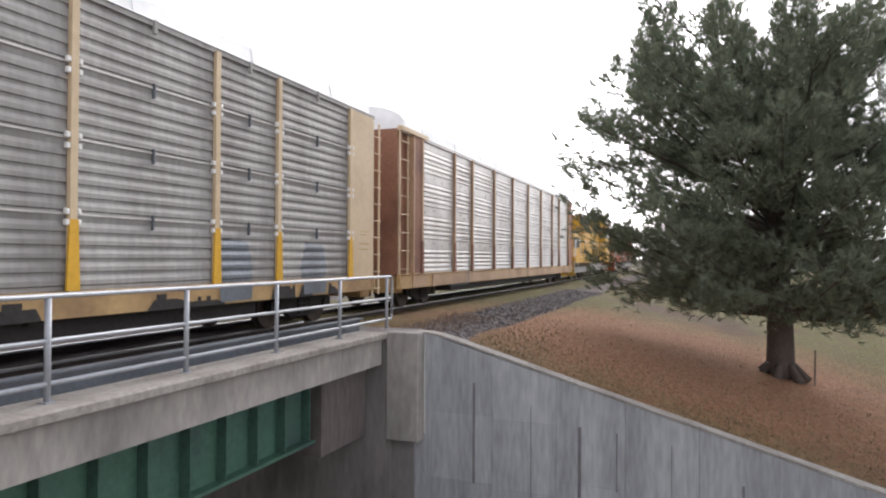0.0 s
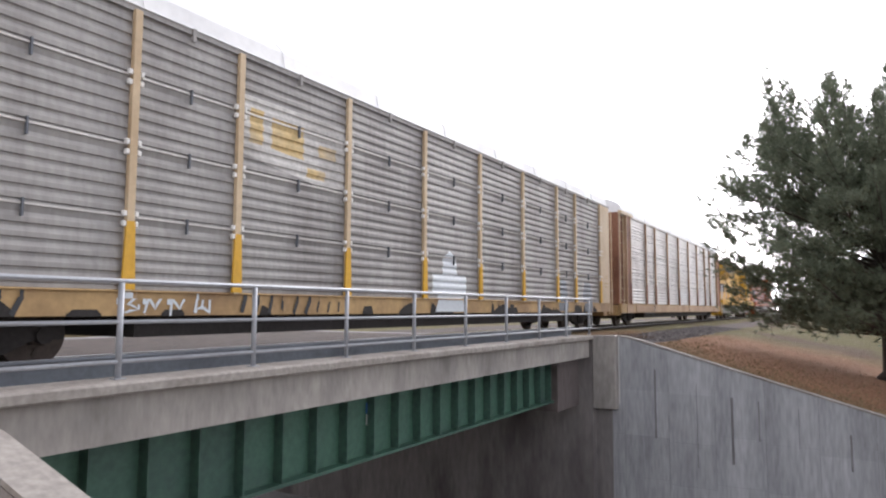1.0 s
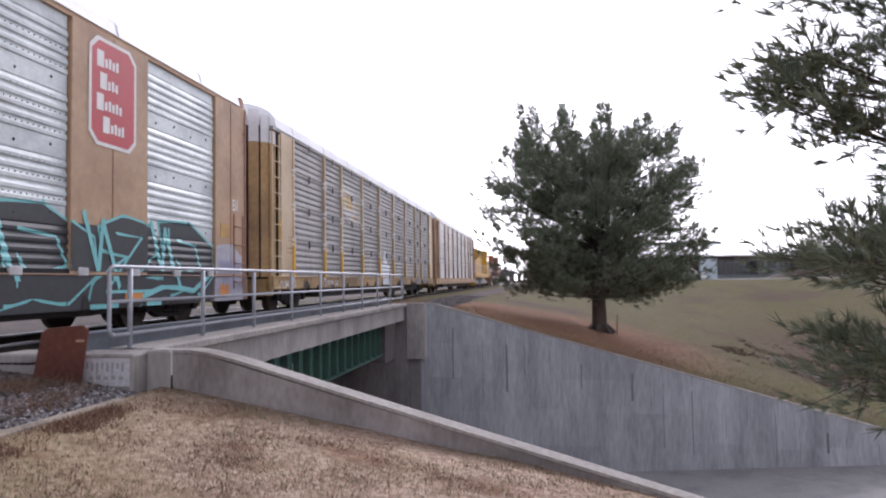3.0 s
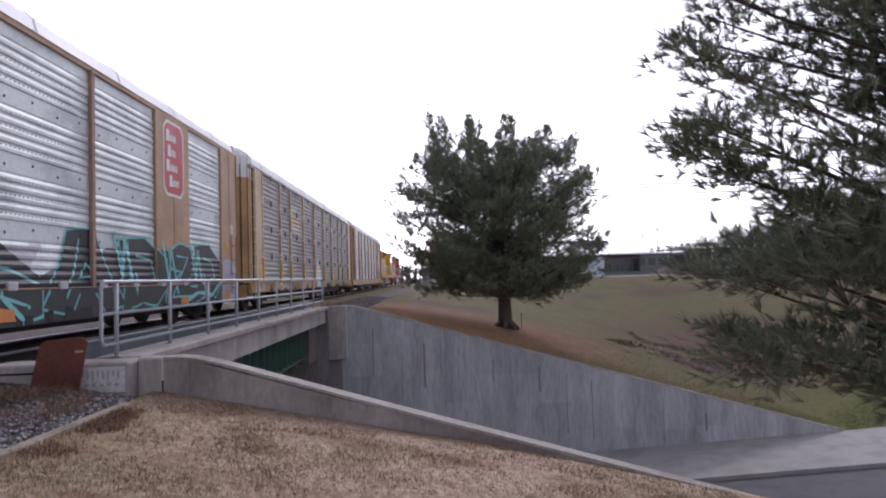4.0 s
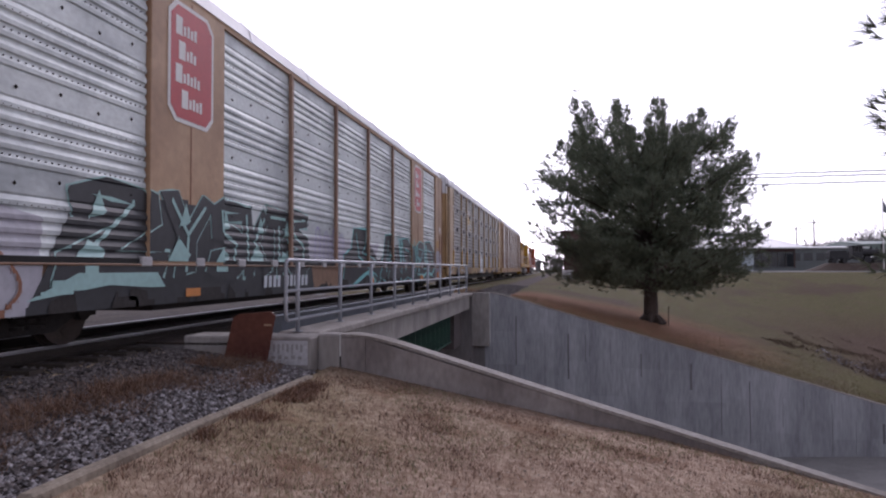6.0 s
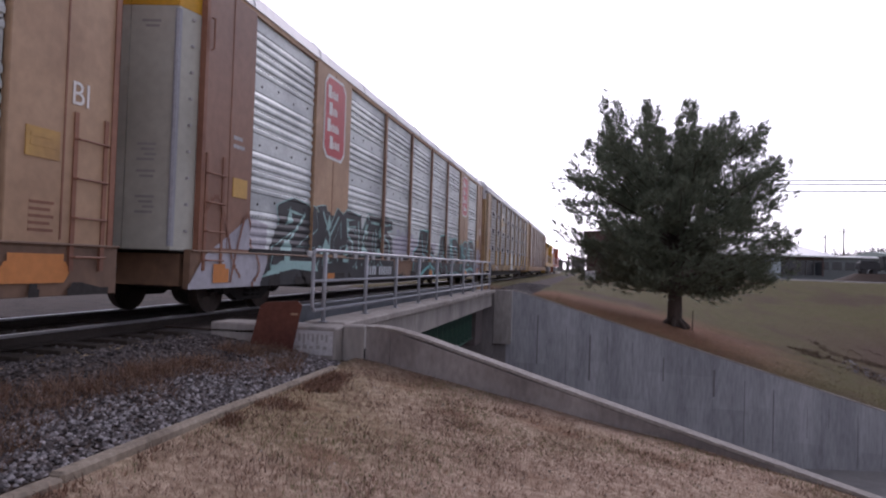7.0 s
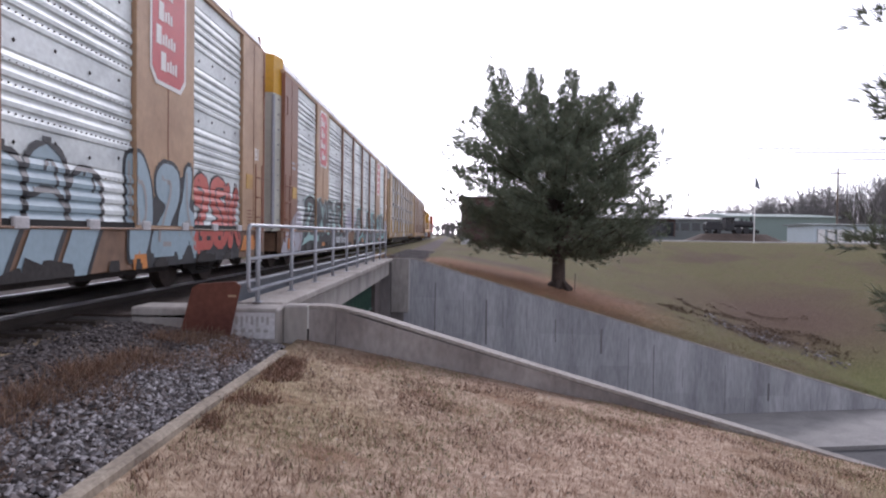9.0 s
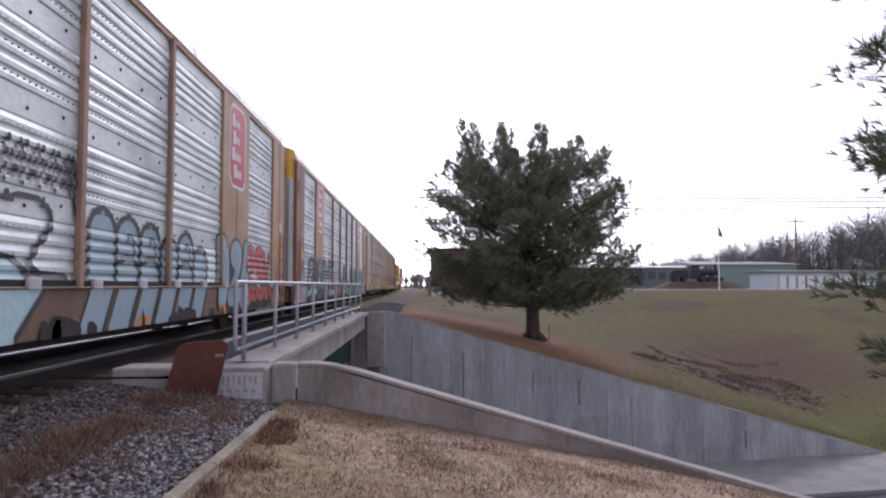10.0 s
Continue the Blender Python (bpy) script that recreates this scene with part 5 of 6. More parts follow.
sw = ribbon(rounded([(-26.7, 1.5), (-26.4, 1.9), (-26.1, 1.5), (-25.9, 0.9), (-25.6, 0.6)]), 0.045) + ribbon(rounded([(-25.9, 0.55), (-25.7, 1.2), (-25.45, 1.75), (-25.2, 1.1), (-24.9, 0.75), (-25.2, 0.5)]), 0.05)
spray(CAR3, "graffiti_scrawl", "bands", sw, M_BROWN, "brown scrawl on the tan end", base=0.02)
spray(CAR3, "graffiti_patch", "bands", [[(-26.4, 0.55), (-25.95, 0.55), (-25.95, 0.78), (-26.4, 0.8)], [(-21.9, 0.52), (-21.5, 0.52), (-21.5, 0.66), (-21.9, 0.66)], [(-2.2, 0.55), (-1.8, 0.55), (-1.8, 0.8), (-2.2, 0.8)], [(-12.5, 0.55), (-12.0, 0.5), (-12.0, 0.7), (-12.4, 0.75)], [(-5.6, 0.52), (-5.1, 0.52), (-5.1, 0.68), (-5.6, 0.68)]], M_GORANGE, "orange spots on the sill", base=0.02)
sw = []
for k in range(11):
    if k != 4:
        sw.append([(-19.3 + k * 0.2, 0.60), (-19.17 + k * 0.2, 0.60), (-19.15 + k * 0.2, 0.83), (-19.28 + k * 0.2, 0.83)])
spray(CAR3, "reporting_mark", "bands", sw, M_GWHITE, "pale stencilled marks on the sill", base=0.02)
# pale blue and red lettering along the fourth car
sw, rim = [], []
tops = (1.98, 1.95, 1.92, 1.78, 1.9, 1.7)
for k in range(6):
    a, w = -12.2 + k * 0.75, 0.73
    arch = [(a, 1.06), (a + w, 1.06)] + [(a + w / 2 + w / 2 * math.cos(math.pi * i / 8), tops[k] - 0.3 + 0.3 * math.sin(math.pi * i / 8)) for i in range(9)]
    sw.append(arch)
    rim += ribbon(arch[1:] + arch[:1], 0.085)
    rim += ribbon(rounded([(a + 0.3, 1.62), (a + 0.42, 1.75), (a + 0.54, 1.62), (a + 0.54, 1.42)]), 0.05) if k not in (0, 3) else []
    if k in (1, 2, 4):
        rim += ribbon(rounded([(a + 0.05, 1.32), (a + 0.3, 1.42), (a + 0.6, 1.38), (a + 0.8, 1.05)]), 0.08)
    bottom = [(a + 0.02, 1.0), (a + w - 0.1, 1.0), (a + w - 0.4, 0.47), (a - 0.28, 0.47)]
    sw.append(bottom)
    rim += ribbon([bottom[1], bottom[2]], 0.07)
spray(CAR4, "graffiti_outline", "bands", rim, M_GDARK, "dark outlines of the block lettering", base=0.010)
spray(CAR4, "graffiti", "bands", sw, M_GBLUE, "pale blue block graffiti with round tops", base=0.004)
graffiti(CAR4, "bands", [("z", -4.95, -4.0), ("s", -4.1, -3.2), ("k", -3.3, -2.45)], 0.62, 2.0, M_GRED, M_GDARK, 0.035, 0.05, label="red graffiti with black lines", soft=1, seed=31)
spray(CAR4, "graffiti_shadow", "bands", [[(-7.2, 0.85), (-6.7, 0.5), (-4.8, 0.5), (-4.8, 1.25), (-5.3, 1.85), (-6.2, 1.6)], [(-4.6, 0.5), (-2.6, 0.5), (-2.5, 0.85), (-4.5, 0.95)]], M_GDARK, "black shadow behind the lettering", base=0.002)
graffiti(CAR4, "bands", [("d", -7.15, -6.45), ("z", -6.5, -5.4), ("l", -5.6, -4.75)], 0.52, 2.08, M_GBLUE, M_GDARK, 0.06, 0.06, thin_mat=M_LOCOG, label="pale blue bubble graffiti with black outline", soft=2, seed=32)
sw = []
for k in range(5):
    o = -13.9 + k * 0.3
    sw += ribbon([(o, 2.05), (o + 0.06, 2.5), (o + 0.2, 2.1), (o + 0.26, 2.48)], 0.05)
sw += ribbon([(-12.75, 2.5), (-12.5, 1.75)], 0.05) + ribbon(rounded([(-14.6, 1.7), (-13.9, 1.9), (-13.2, 1.95), (-12.95, 1.7), (-13.4, 1.35), (-13.4, 1.15), (-12.7, 1.12)]), 0.08)
spray(CAR4, "graffiti_scrawl", "bands", sw, M_GDARK, "black scrawl", base=0.02)
spray(CAR4, "graffiti", "bands", [[(-16.8, 0.5), (-13.7, 0.5), (-13.2, 0.98), (-13.7, 1.3), (-16.6, 1.45)]], M_GCYANPALE, "pale cyan sprayed block", base=0.004)
spray(CAR4, "graffiti_outline", "bands", ribbon([(-13.7, 0.5), (-13.2, 0.98), (-13.7, 1.3), (-15.0, 1.4)], 0.07), M_GDARK, base=0.012)
spray(CAR4, "graffiti_patch", "bands", [[(-7.0, 0.5), (-6.6, 0.5), (-6.7, 0.98), (-7.1, 0.98)], [(-2.5, 0.6), (-1.6, 0.58), (-1.5, 0.72), (-1.6, 0.86), (-2.3, 0.88)], [(-10.9, 0.48), (-10.5, 0.48), (-10.4, 0.62), (-10.8, 0.62)]], M_GORANGE, "orange patches on the sill", base=0.009)
# rust and grime on the sills of the second car
rs = random.Random(8)
grime = []
for k in range(26):
    c = -2.5 - rs.random() * 23
    w = 0.08 + 0.5 * rs.random() ** 2
    grime.append([(c - w, 0.665), (c + w, 0.665), (c + w * 0.7, 0.72 + 0.25 * rs.random()), (c - w * 0.6, 0.74 + 0.22 * rs.random())])
spray(CAR2, "grime", "seam", grime, M_UNDER, "dark grime streaks on the sill", base=0.002)

for wagon in (CAR3, CAR4):
    grime = []
    for k in range(44):
        c = -1.2 - rs.random() * 24
        w = 0.06 + 0.3 * rs.random() ** 2
        grime.append([(c - w, 0.465), (c + w, 0.465), (c + w * 0.8, 0.50 + 0.18 * rs.random()), (c - w * 0.7, 0.52 + 0.2 * rs.random())])
    spray(wagon, "grime", "bands", grime, M_UNDER, "dark grime along the sill", base=0.013)


# ---------------------------------------------------------------- buildings and poles beyond the lawn
def away(x60, z60, y):
    """Carries a bearing given at 60 m out to a greater distance."""
    k = (y + 9.42) / 69.42
    return 2.73 + (x60 - 2.73) * k, 1.0 + (z60 - 1.0) * k


def hall(name, x0, x1, z0, z1, y, depth, wall_mat, roof_mat, rise, label, doors=(), door_mat=None, windows=0, over=0.5):
    ax, az0 = away(x0, z0, y)
    bx, az1 = away(x1, z1, y)
    h = empty(name)
    part("wall", boxes((ax, bx, y, y + depth, -0.8, az1)), wall_mat, h)
    bm = bmesh.new()
    prism(bm, [(y - over, az1), (y + depth + over, az1), (y + depth + over, az1 + 0.15), (y + depth * 0.5, az1 + rise), (y - over, az1 + 0.15)], "x", ax - over, bx + over)
    part("roof", bm, roof_mat, h)
    for d0, d1, dz in doors:
        px, _ = away(d0, 0, y)
        qx, pz = away(d1, dz, y)
        d = part("door", boxes((px, qx, y - 0.06, y - 0.005, -0.5, pz)), door_mat, h)
        part("frame", boxes((px - 0.08, px, y - 0.08, y - 0.005, -0.5, pz), (qx, qx + 0.08, y - 0.08, y - 0.005, -0.5, pz)), M_WGREY, d)
    for k in range(windows):
        wx = ax + (bx - ax) * (k + 0.5) / windows
        part("window", boxes((wx - 0.6, wx + 0.6, y - 0.05, y - 0.004, az0 + (az1 - az0) * 0.45, az0 + (az1 - az0) * 0.8)), M_DGLASS, h)
    return tagged(h, label, "building")


hall("brown_shed", 3.5, 12.5, 0.0, 4.7, 82, 14, M_WBROWN, M_WBROWN, 0.5, "dark brown clad shed beside the railway", windows=3)


def depot():
    """Low station with a hipped pale roof, a raised ridge, a pale blue entrance and a glazed front."""
    d = empty("depot_building")
    part("wall", boxes((15.0, 33.0, 84.0, 98.0, -0.8, 3.40)), M_WBROWN, d)
    bm = bmesh.new()
    low = [bm.verts.new(p) for p in ((13.8, 82.4, 3.40), (34.2, 82.4, 3.40), (34.2, 99.6, 3.40), (13.8, 99.6, 3.40))]
    rim = [bm.verts.new((v.co.x, v.co.y, 3.55)) for v in low]
    top = [bm.verts.new(p) for p in ((18.0, 88.6, 5.35), (30.2, 88.6, 5.35), (30.2, 93.4, 5.35), (18.0, 93.4, 5.35))]
    for p, q in ((low, rim), (rim, top)):
        for i in range(4):
            bm.faces.new((p[i], p[(i + 1) % 4], q[(i + 1) % 4], q[i]))
    bm.faces.new(top)
    bm.faces.new(list(reversed(low)))
    roof = part("roof", bm, M_ROOFMETAL, d, "pale ribbed metal roof")
    part("ridge", boxes((18.6, 29.8, 88.9, 93.1, 5.33, 5.58), (18.3, 30.1, 88.7, 93.3, 5.58, 5.70)), M_WGREY, roof, "raised grey ridge vent")
    seam = finish("roof_seam", boxes((-0.03, 0.03, 0.0, 6.15, 0.0, 0.04)), M_ROOFMETAL)
    for k in range(16):
        r = new("roof_seam", seam)
        r.parent = roof
        r.matrix_local = pose(18.2 + k * 0.78, 82.45, 3.555, math.degrees(math.atan2(1.80, 6.2)), 0, 0)
    part("entrance", boxes((25.6, 27.7, 82.9, 83.99, -0.5, 3.15), bevel=0.02), M_WBLUE, d, "pale blue entrance block")
    for k in range(5):
        x = 28.0 + k * 0.98
        w = part("window", boxes((x, x + 0.86, 83.93, 83.99, 1.1, 2.9)), M_DGLASS, d)
        part("frame", boxes((x - 0.05, x, 83.9, 83.99, 1.0, 3.0), (x, x + 0.86, 83.9, 83.99, 2.9, 3.0), (x, x + 0.86, 83.9, 83.99, 1.0, 1.1)), M_WGREY, w)
    part("bench_wall", boxes((27.8, 33.0, 83.6, 83.9, -0.5, 0.95)), M_WGREY, d)
    return tagged(d, "low brown depot with a hipped pale metal roof", "building")


depot()
hall("long_shed", 24.6, 31.2, 0.7, 2.80, 96, 16, M_WGREY, M_ROOFMETAL, 0.5, "long grey low shed with a pale roof edge", windows=6)
hall("warehouse", 31.0, 41.6, 0.9, 3.1, 118, 20, M_ROOFGREEN, M_ROOFGREEN, 1.0, "grey-green warehouse behind the lawn")
hall("garage_row", 39.3, 50.0, 1.0, 2.35, 88, 8, M_WBLUE, M_WGREY, 0.35, "pale garage row with white doors", doors=[(39.6 + 0.98 * k, 40.35 + 0.98 * k, 1.95) for k in range(10)], door_mat=M_WHITE)

# mound with an old steam engine on display
bm = bmesh.new()
mx, my = 38.2, 76.0
n = 28
rings = []
for r, z in ((6.2, 0.35), (4.6, 0.95), (3.6, 1.42), (0.01, 1.47)):
    rings.append([bm.verts.new((mx - 0.6 + r * 1.1 * math.cos(2 * math.pi * k / n), my + r * 0.6 * math.sin(2 * math.pi * k / n), z + 0.05 * math.sin(k * 1.7))) for k in range(n)])
for a, b in zip(rings, rings[1:]):
    for k in range(n):
        bm.faces.new((a[k], a[(k + 1) % n], b[(k + 1) % n], b[k]))
tagged(part("earth_mound", bm, M_MULCH), "low brown earth mound with a displayed engine", "mound", kind="structure")


def steam_engine():
    f = 0.84
    e = empty("steam_locomotive", pose(mx - 0.9, my, 1.44))

    def rod(x0, z0, x1, z1, r0, r1=None, sides=14):
        return tube(bmesh.new(), [(x0 * f, 0, z0 * f), (x1 * f, 0, z1 * f)], r0 * f, sides, None if r1 is None else r1 * f)

    def block(*bs, bevel=0.0):
        return boxes(*[tuple(v * f for v in b) for b in bs], bevel=bevel)

    part("boiler", rod(0.2, 1.45, 3.4, 1.45, 0.5, sides=16), M_IRON, e)
    part("smokestack", rod(3.0, 1.9, 3.0, 2.6, 0.13, 0.2), M_IRON, e)
    part("dome", rod(1.6, 1.9, 1.6, 2.3, 0.2, 0.1), M_IRON, e)
    part("dome", rod(2.3, 1.9, 2.3, 2.2, 0.15, 0.08), M_IRON, e)
    part("cab", block((-1.0, 0.25, -0.75, 0.75, 0.7, 1.5), (-1.0, -0.85, -0.75, 0.75, 1.5, 2.3), (0.1, 0.25, -0.75, 0.75, 1.5, 2.3), (-0.5, -0.35, -0.75, 0.75, 1.5, 2.3)), M_IRON, e)
    part("cab_roof", block((-1.25, 0.45, -0.9, 0.9, 2.3, 2.42), bevel=0.03), M_IRON, e)
    part("frame", block((-1.2, 3.6, -0.6, 0.6, 0.55, 0.75)), M_IRON, e)
    part("pilot", block((3.6, 4.0, -0.6, 0.6, 0.15, 0.6), bevel=0.05), M_IRON, e)
    part("tender", block((-3.9, -1.45, -0.8, 0.8, 0.6, 1.55), (-3.7, -1.6, -0.6, 0.6, 1.55, 1.75), bevel=0.05), M_IRON, e)
    for x, r in ((3.0, 0.3), (2.1, 0.5), (0.9, 0.5), (-2.0, 0.32), (-3.3, 0.32)):
        part("wheel", tube(bmesh.new(), [(x * f, -0.75 * f, r * f), (x * f, 0.75 * f, r * f)], r * f, 16), M_IRON, e)
    return tagged(e, "black steam locomotive with tender on display", "locomotive")


steam_engine()

fx, fz = away(33.2, 7.3, 62)
pole = empty("flagpole")
part("pole", tube(bmesh.new(), [(fx, 62, -0.2), (fx, 62, fz)], 0.07, 8, 0.04), M_WHITE, pole)
bm = bmesh.new()
prism(bm, [(fx + 0.05, fz - 0.1), (fx + 0.35, fz - 0.7), (fx + 0.55, fz - 1.5), (fx + 0.2, fz - 1.3), (fx + 0.05, fz - 1.2)], "y", 61.97, 62.03)
part("flag", bm, M_STEEL_BLUE, pole, "limp dark flag")
part("finial", tube(bmesh.new(), [(fx, 62, fz), (fx, 62, fz + 0.15)], 0.07, 8), M_YELLOW, pole)
tagged(pole, "white flagpole with a limp flag on the lawn", "flagpole")


def utility_pole(x, y, h, r=0.16):
    p = empty("utility_pole")
    part("pole", tube(bmesh.new(), [(x, y, -0.6), (x, y, h)], r, 8, r * 0.7), M_WOOD, p)
    part("crossarm", boxes((x - 1.2, x + 1.2, y - 0.07, y + 0.07, h - 0.9, h - 0.74)), M_WOOD, p)
    for k in (-1.0, -0.4, 0.4, 1.0):
        part("insulator", tube(bmesh.new(), [(x + k, y, h - 0.74), (x + k, y, h - 0.5)], 0.06, 6), M_LOCOG, p)
    return tagged(p, "weathered wooden utility pole with crossarm", "utility pole")


POLES = [(away(41.5, 8.2, 92)), (away(26.5, 5.6, 150)), (away(24.9, 5.0, 160))]
utility_pole(POLES[0][0], 92, POLES[0][1])
utility_pole(POLES[1][0], 150, POLES[1][1], 0.2)
utility_pole(POLES[2][0], 160, POLES[2][1], 0.2)
utility_pole(-62, 60, 11.0)
utility_pole(84, 60, 11.0)
# nearer power line that crosses the whole view
for k, (dz, dx) in enumerate(((-0.5, -1.0), (-0.5, 1.0), (-1.35, 0.0))):
    bm = bmesh.new()
    line = []
    for i in range(25):
        u = i / 24
        line.append((-62 + 146 * u + dx, 60 + 0.5 * dx, 11.0 + dz + (0.25 * dx if dz > -1 else 0) - 0.7 * 4 * u * (1 - u)))
    tube(bm, line, 0.052, 4)
    tagged(part("overhead_wire", bm, M_IRON), "thin dark overhead wire between utility poles", "overhead wire", kind="structure")

# white signal cabinet near the track
cx, cz = 3.6, -0.35
cab = empty("signal_cabinet")
part("body", boxes((cx, cx + 1.3, 74, 75, -0.5, 0.75), bevel=0.03), M_WHITE, cab)
part("door", boxes((cx + 0.1, cx + 1.2, 73.97, 73.995, -0.3, 0.65)), M_ROOFMETAL, cab)
tagged(cab, "small white signal cabinet beside the track", "cabinet")


def parked_car():
    c = empty("parked_car", pose(19.6, 63.5, 0.42))
    bm = bmesh.new()
    prism(bm, [(-2.1, 0.3), (2.1, 0.3), (2.15, 0.65), (1.3, 0.85), (0.7, 1.35), (-0.9, 1.38), (-1.5, 0.9), (-2.1, 0.8)], "y", -0.8, 0.8)
    part("body", bm, M_WHITE, c)
    bm = bmesh.new()
    prism(bm, [(1.1, 0.9), (0.62, 1.28), (-0.85, 1.3), (-1.25, 0.9)], "y", -0.82, 0.82)
    part("window", bm, M_DGLASS, c)
    for x in (-1.3, 1.3):
        for y in (-0.75, 0.75):
            part("wheel", tube(bmesh.new(), [(x, y - 0.1, 0.3), (x, y + 0.1, 0.3)], 0.3, 14), M_IRON, c)
    return tagged(c, "white parked car beside the depot", "car")


parked_car()
bm = bmesh.new()
box(bm, 8, 60, 64.0, 80, 0.42, 0.56)
tagged(part("parking_lot", bm, M_WALK), "pale concrete yard in front of the depot", "yard", kind="structure")


# ---------------------------------------------------------------- trees
def tuft_mesh(name, places, needles, length, width, material, parent, seed, spread=0.75):
    """Brushes of fine needles: each place has a point and the way its twig runs."""
    rnd = random.Random(seed)
    verts, faces = [], []
    for p, d in places:
        up = Vector((0, 0, 1)) if abs(d.z) < 0.9 else Vector((1, 0, 0))
        a = d.cross(up).normalized()
        b = d.cross(a)
        for k in range(needles):
            t = rnd.random() * 2 * math.pi
            s = spread * (0.35 + 0.65 * rnd.random())
            way = (d + s * (math.cos(t) * a + math.sin(t) * b)).normalized()
            ln = length * (0.65 + 0.5 * rnd.random())
            side = way.cross(Vector((rnd.random() - 0.5, rnd.random() - 0.5, rnd.random() - 0.5))).normalized() * width
            o = p - d * length * 0.45 * rnd.random()
            n = len(verts)
            verts += [o - side, o + side, o + way * ln]
            faces.append((n, n + 1, n + 2))
    return tagged(raw(name, verts, faces, material, parent), kind="stuff")


def pine(name, base, trunk_top, trunk_r, radius, low, high, limbs, twigs, tufts, needles, length, width, seed, squash=(1, 1), leaders=(), gap=None, lean=(0, 0), clump=0.6, airy=None):
    rnd = random.Random(seed)
    tree = empty(name)
    b = Vector(base)
    pts = [b + Vector((lean[0] * u + 0.10 * math.sin(u * 5), lean[1] * u, (trunk_top - base[2]) * u)) for u in [i / 10 for i in range(11)]]
    bm = bmesh.new()
    flare = [b + Vector((0, 0, -0.15))] + pts
    tube(bm, flare, trunk_r, 12, trunk_r * 0.25)
    for k in range(7):
        t = k * 2 * math.pi / 7
        tube(bm, [b + Vector((math.cos(t) * trunk_r * 1.7, math.sin(t) * trunk_r * 1.7, -0.12)), b + Vector((math.cos(t) * trunk_r * 0.6, math.sin(t) * trunk_r * 0.6, 0.4))], trunk_r * 0.35, 6, trunk_r * 0.2)
    part("trunk", bm, M_BARK, tree, smooth=True)
    places = []
    targets = []
    for i in range(limbs):
        u = (i + 0.5) / limbs
        h = low + (high - low) * (u ** 0.9)
        f = (h - low) / (high - low)
        r = radius * (0.86 + 0.35 * f if f < 0.4 else 1.0 - 0.62 * (f - 0.4) ** 1.4)
        t = i * 2.39996 + rnd.random() * 0.5
        r *= (0.62, 1.0, 0.88, 1.03)[i % 4] * (0.9 + 0.17 * rnd.random())
        targets.append((b.x + lean[0] * f + squash[0] * r * math.cos(t), b.y + lean[1] * f + squash[1] * r * math.sin(t), h))
    for lx, ly, lz in leaders:
        targets.append((b.x + lx, b.y + ly, lz))
    for i, (x, y, h) in enumerate(targets):
        slim = 0.6 if i >= limbs and airy is None else 1.0
        if gap and gap[0] < h < gap[1]:
            h = gap[1] + 0.3
        end = Vector((x, y, h))
        z0 = max(base[2] + (low - base[2]) * 0.8, min(h - 0.5 - 0.2 * (end - b).length, trunk_top - 0.4))
        u = (z0 - base[2]) / (trunk_top - base[2])
        o = pts[min(10, max(0, round(u * 10)))].copy()
        o.z = z0
        out = (end - o).normalized()
        side = out.cross(Vector((0, 0, 1))).normalized()
        mid = o.lerp(end, 0.55) + Vector((0, 0, -0.3 + 0.35 * rnd.random())) + side * rnd.uniform(-0.35, 0.35)
        path = [o, o.lerp(mid, 0.5), mid, mid.lerp(end, 0.55) + side * rnd.uniform(-0.12, 0.12), end]
        bm = bmesh.new()
        tube(bm, path, 0.05, 5, 0.008)
        for k in range(twigs + 3 if slim < 1 else twigs if airy is None or h < airy else twigs // 2):
            q = 1.0 if k == 0 else 0.3 + 0.7 * rnd.random()
            seg = min(3, int(q * 4))
            c = path[seg].lerp(path[seg + 1], q * 4 - seg)
            cr = slim * clump * rnd.uniform(0.6, 1.15) * (0.75 if k == 0 else 1.0)
            c = c + Vector((rnd.uniform(-1, 1), rnd.uniform(-1, 1), rnd.uniform(-0.25, 0.4))) * clump * slim * (0.2 if k == 0 else 1.0)
            if gap and gap[0] < c.z < gap[1]:
                c.z = gap[1] + 0.1
            tube(bm, [path[max(0, seg)], c], 0.012, 3, 0.006)
            for m in range(tufts):
                d = Vector((rnd.gauss(0, 1), rnd.gauss(0, 1), rnd.gauss(0, 0.45 if h < high - 0.6 else 0.9))).normalized()
                if slim < 1:
                    # loose upright shoots, thinner towards their tips
                    rise = rnd.uniform(-1.0, 1.7)
                    pt = c + Vector((d.x, d.y, d.z * 0.4)) * cr * (1.15 - 0.45 * max(0, rise)) * rnd.random() ** 0.4 + Vector((0, 0, rise * cr))
                elif k == 0 and airy is None:
                    reach = rnd.uniform(-0.6, 1.5)
                    pt = c + d * cr * (0.85 - 0.4 * max(0, reach)) * rnd.random() ** 0.5 + (out + Vector((0, 0, 0.25))) * cr * reach
                else:
                    pt = c + d * cr * rnd.random() ** 0.5 + out * cr * rnd.uniform(-0.4, 0.7)
                tw = (out * 0.55 + d * 0.75 + Vector((0, 0, 0.45)) + Vector((rnd.uniform(-1, 1), rnd.uniform(-1, 1), rnd.uniform(-1, 1))) * 0.35).normalized()
                places.append((pt, tw))
                if m % 4 == 0:
                    tube(bm, [c, pt], 0.006, 3, 0.003)
        part("limb", bm, M_BARK, tree)
    tuft_mesh("needles", places, needles, length, width, M_NEEDLE, tree, seed + 1)
    return tree


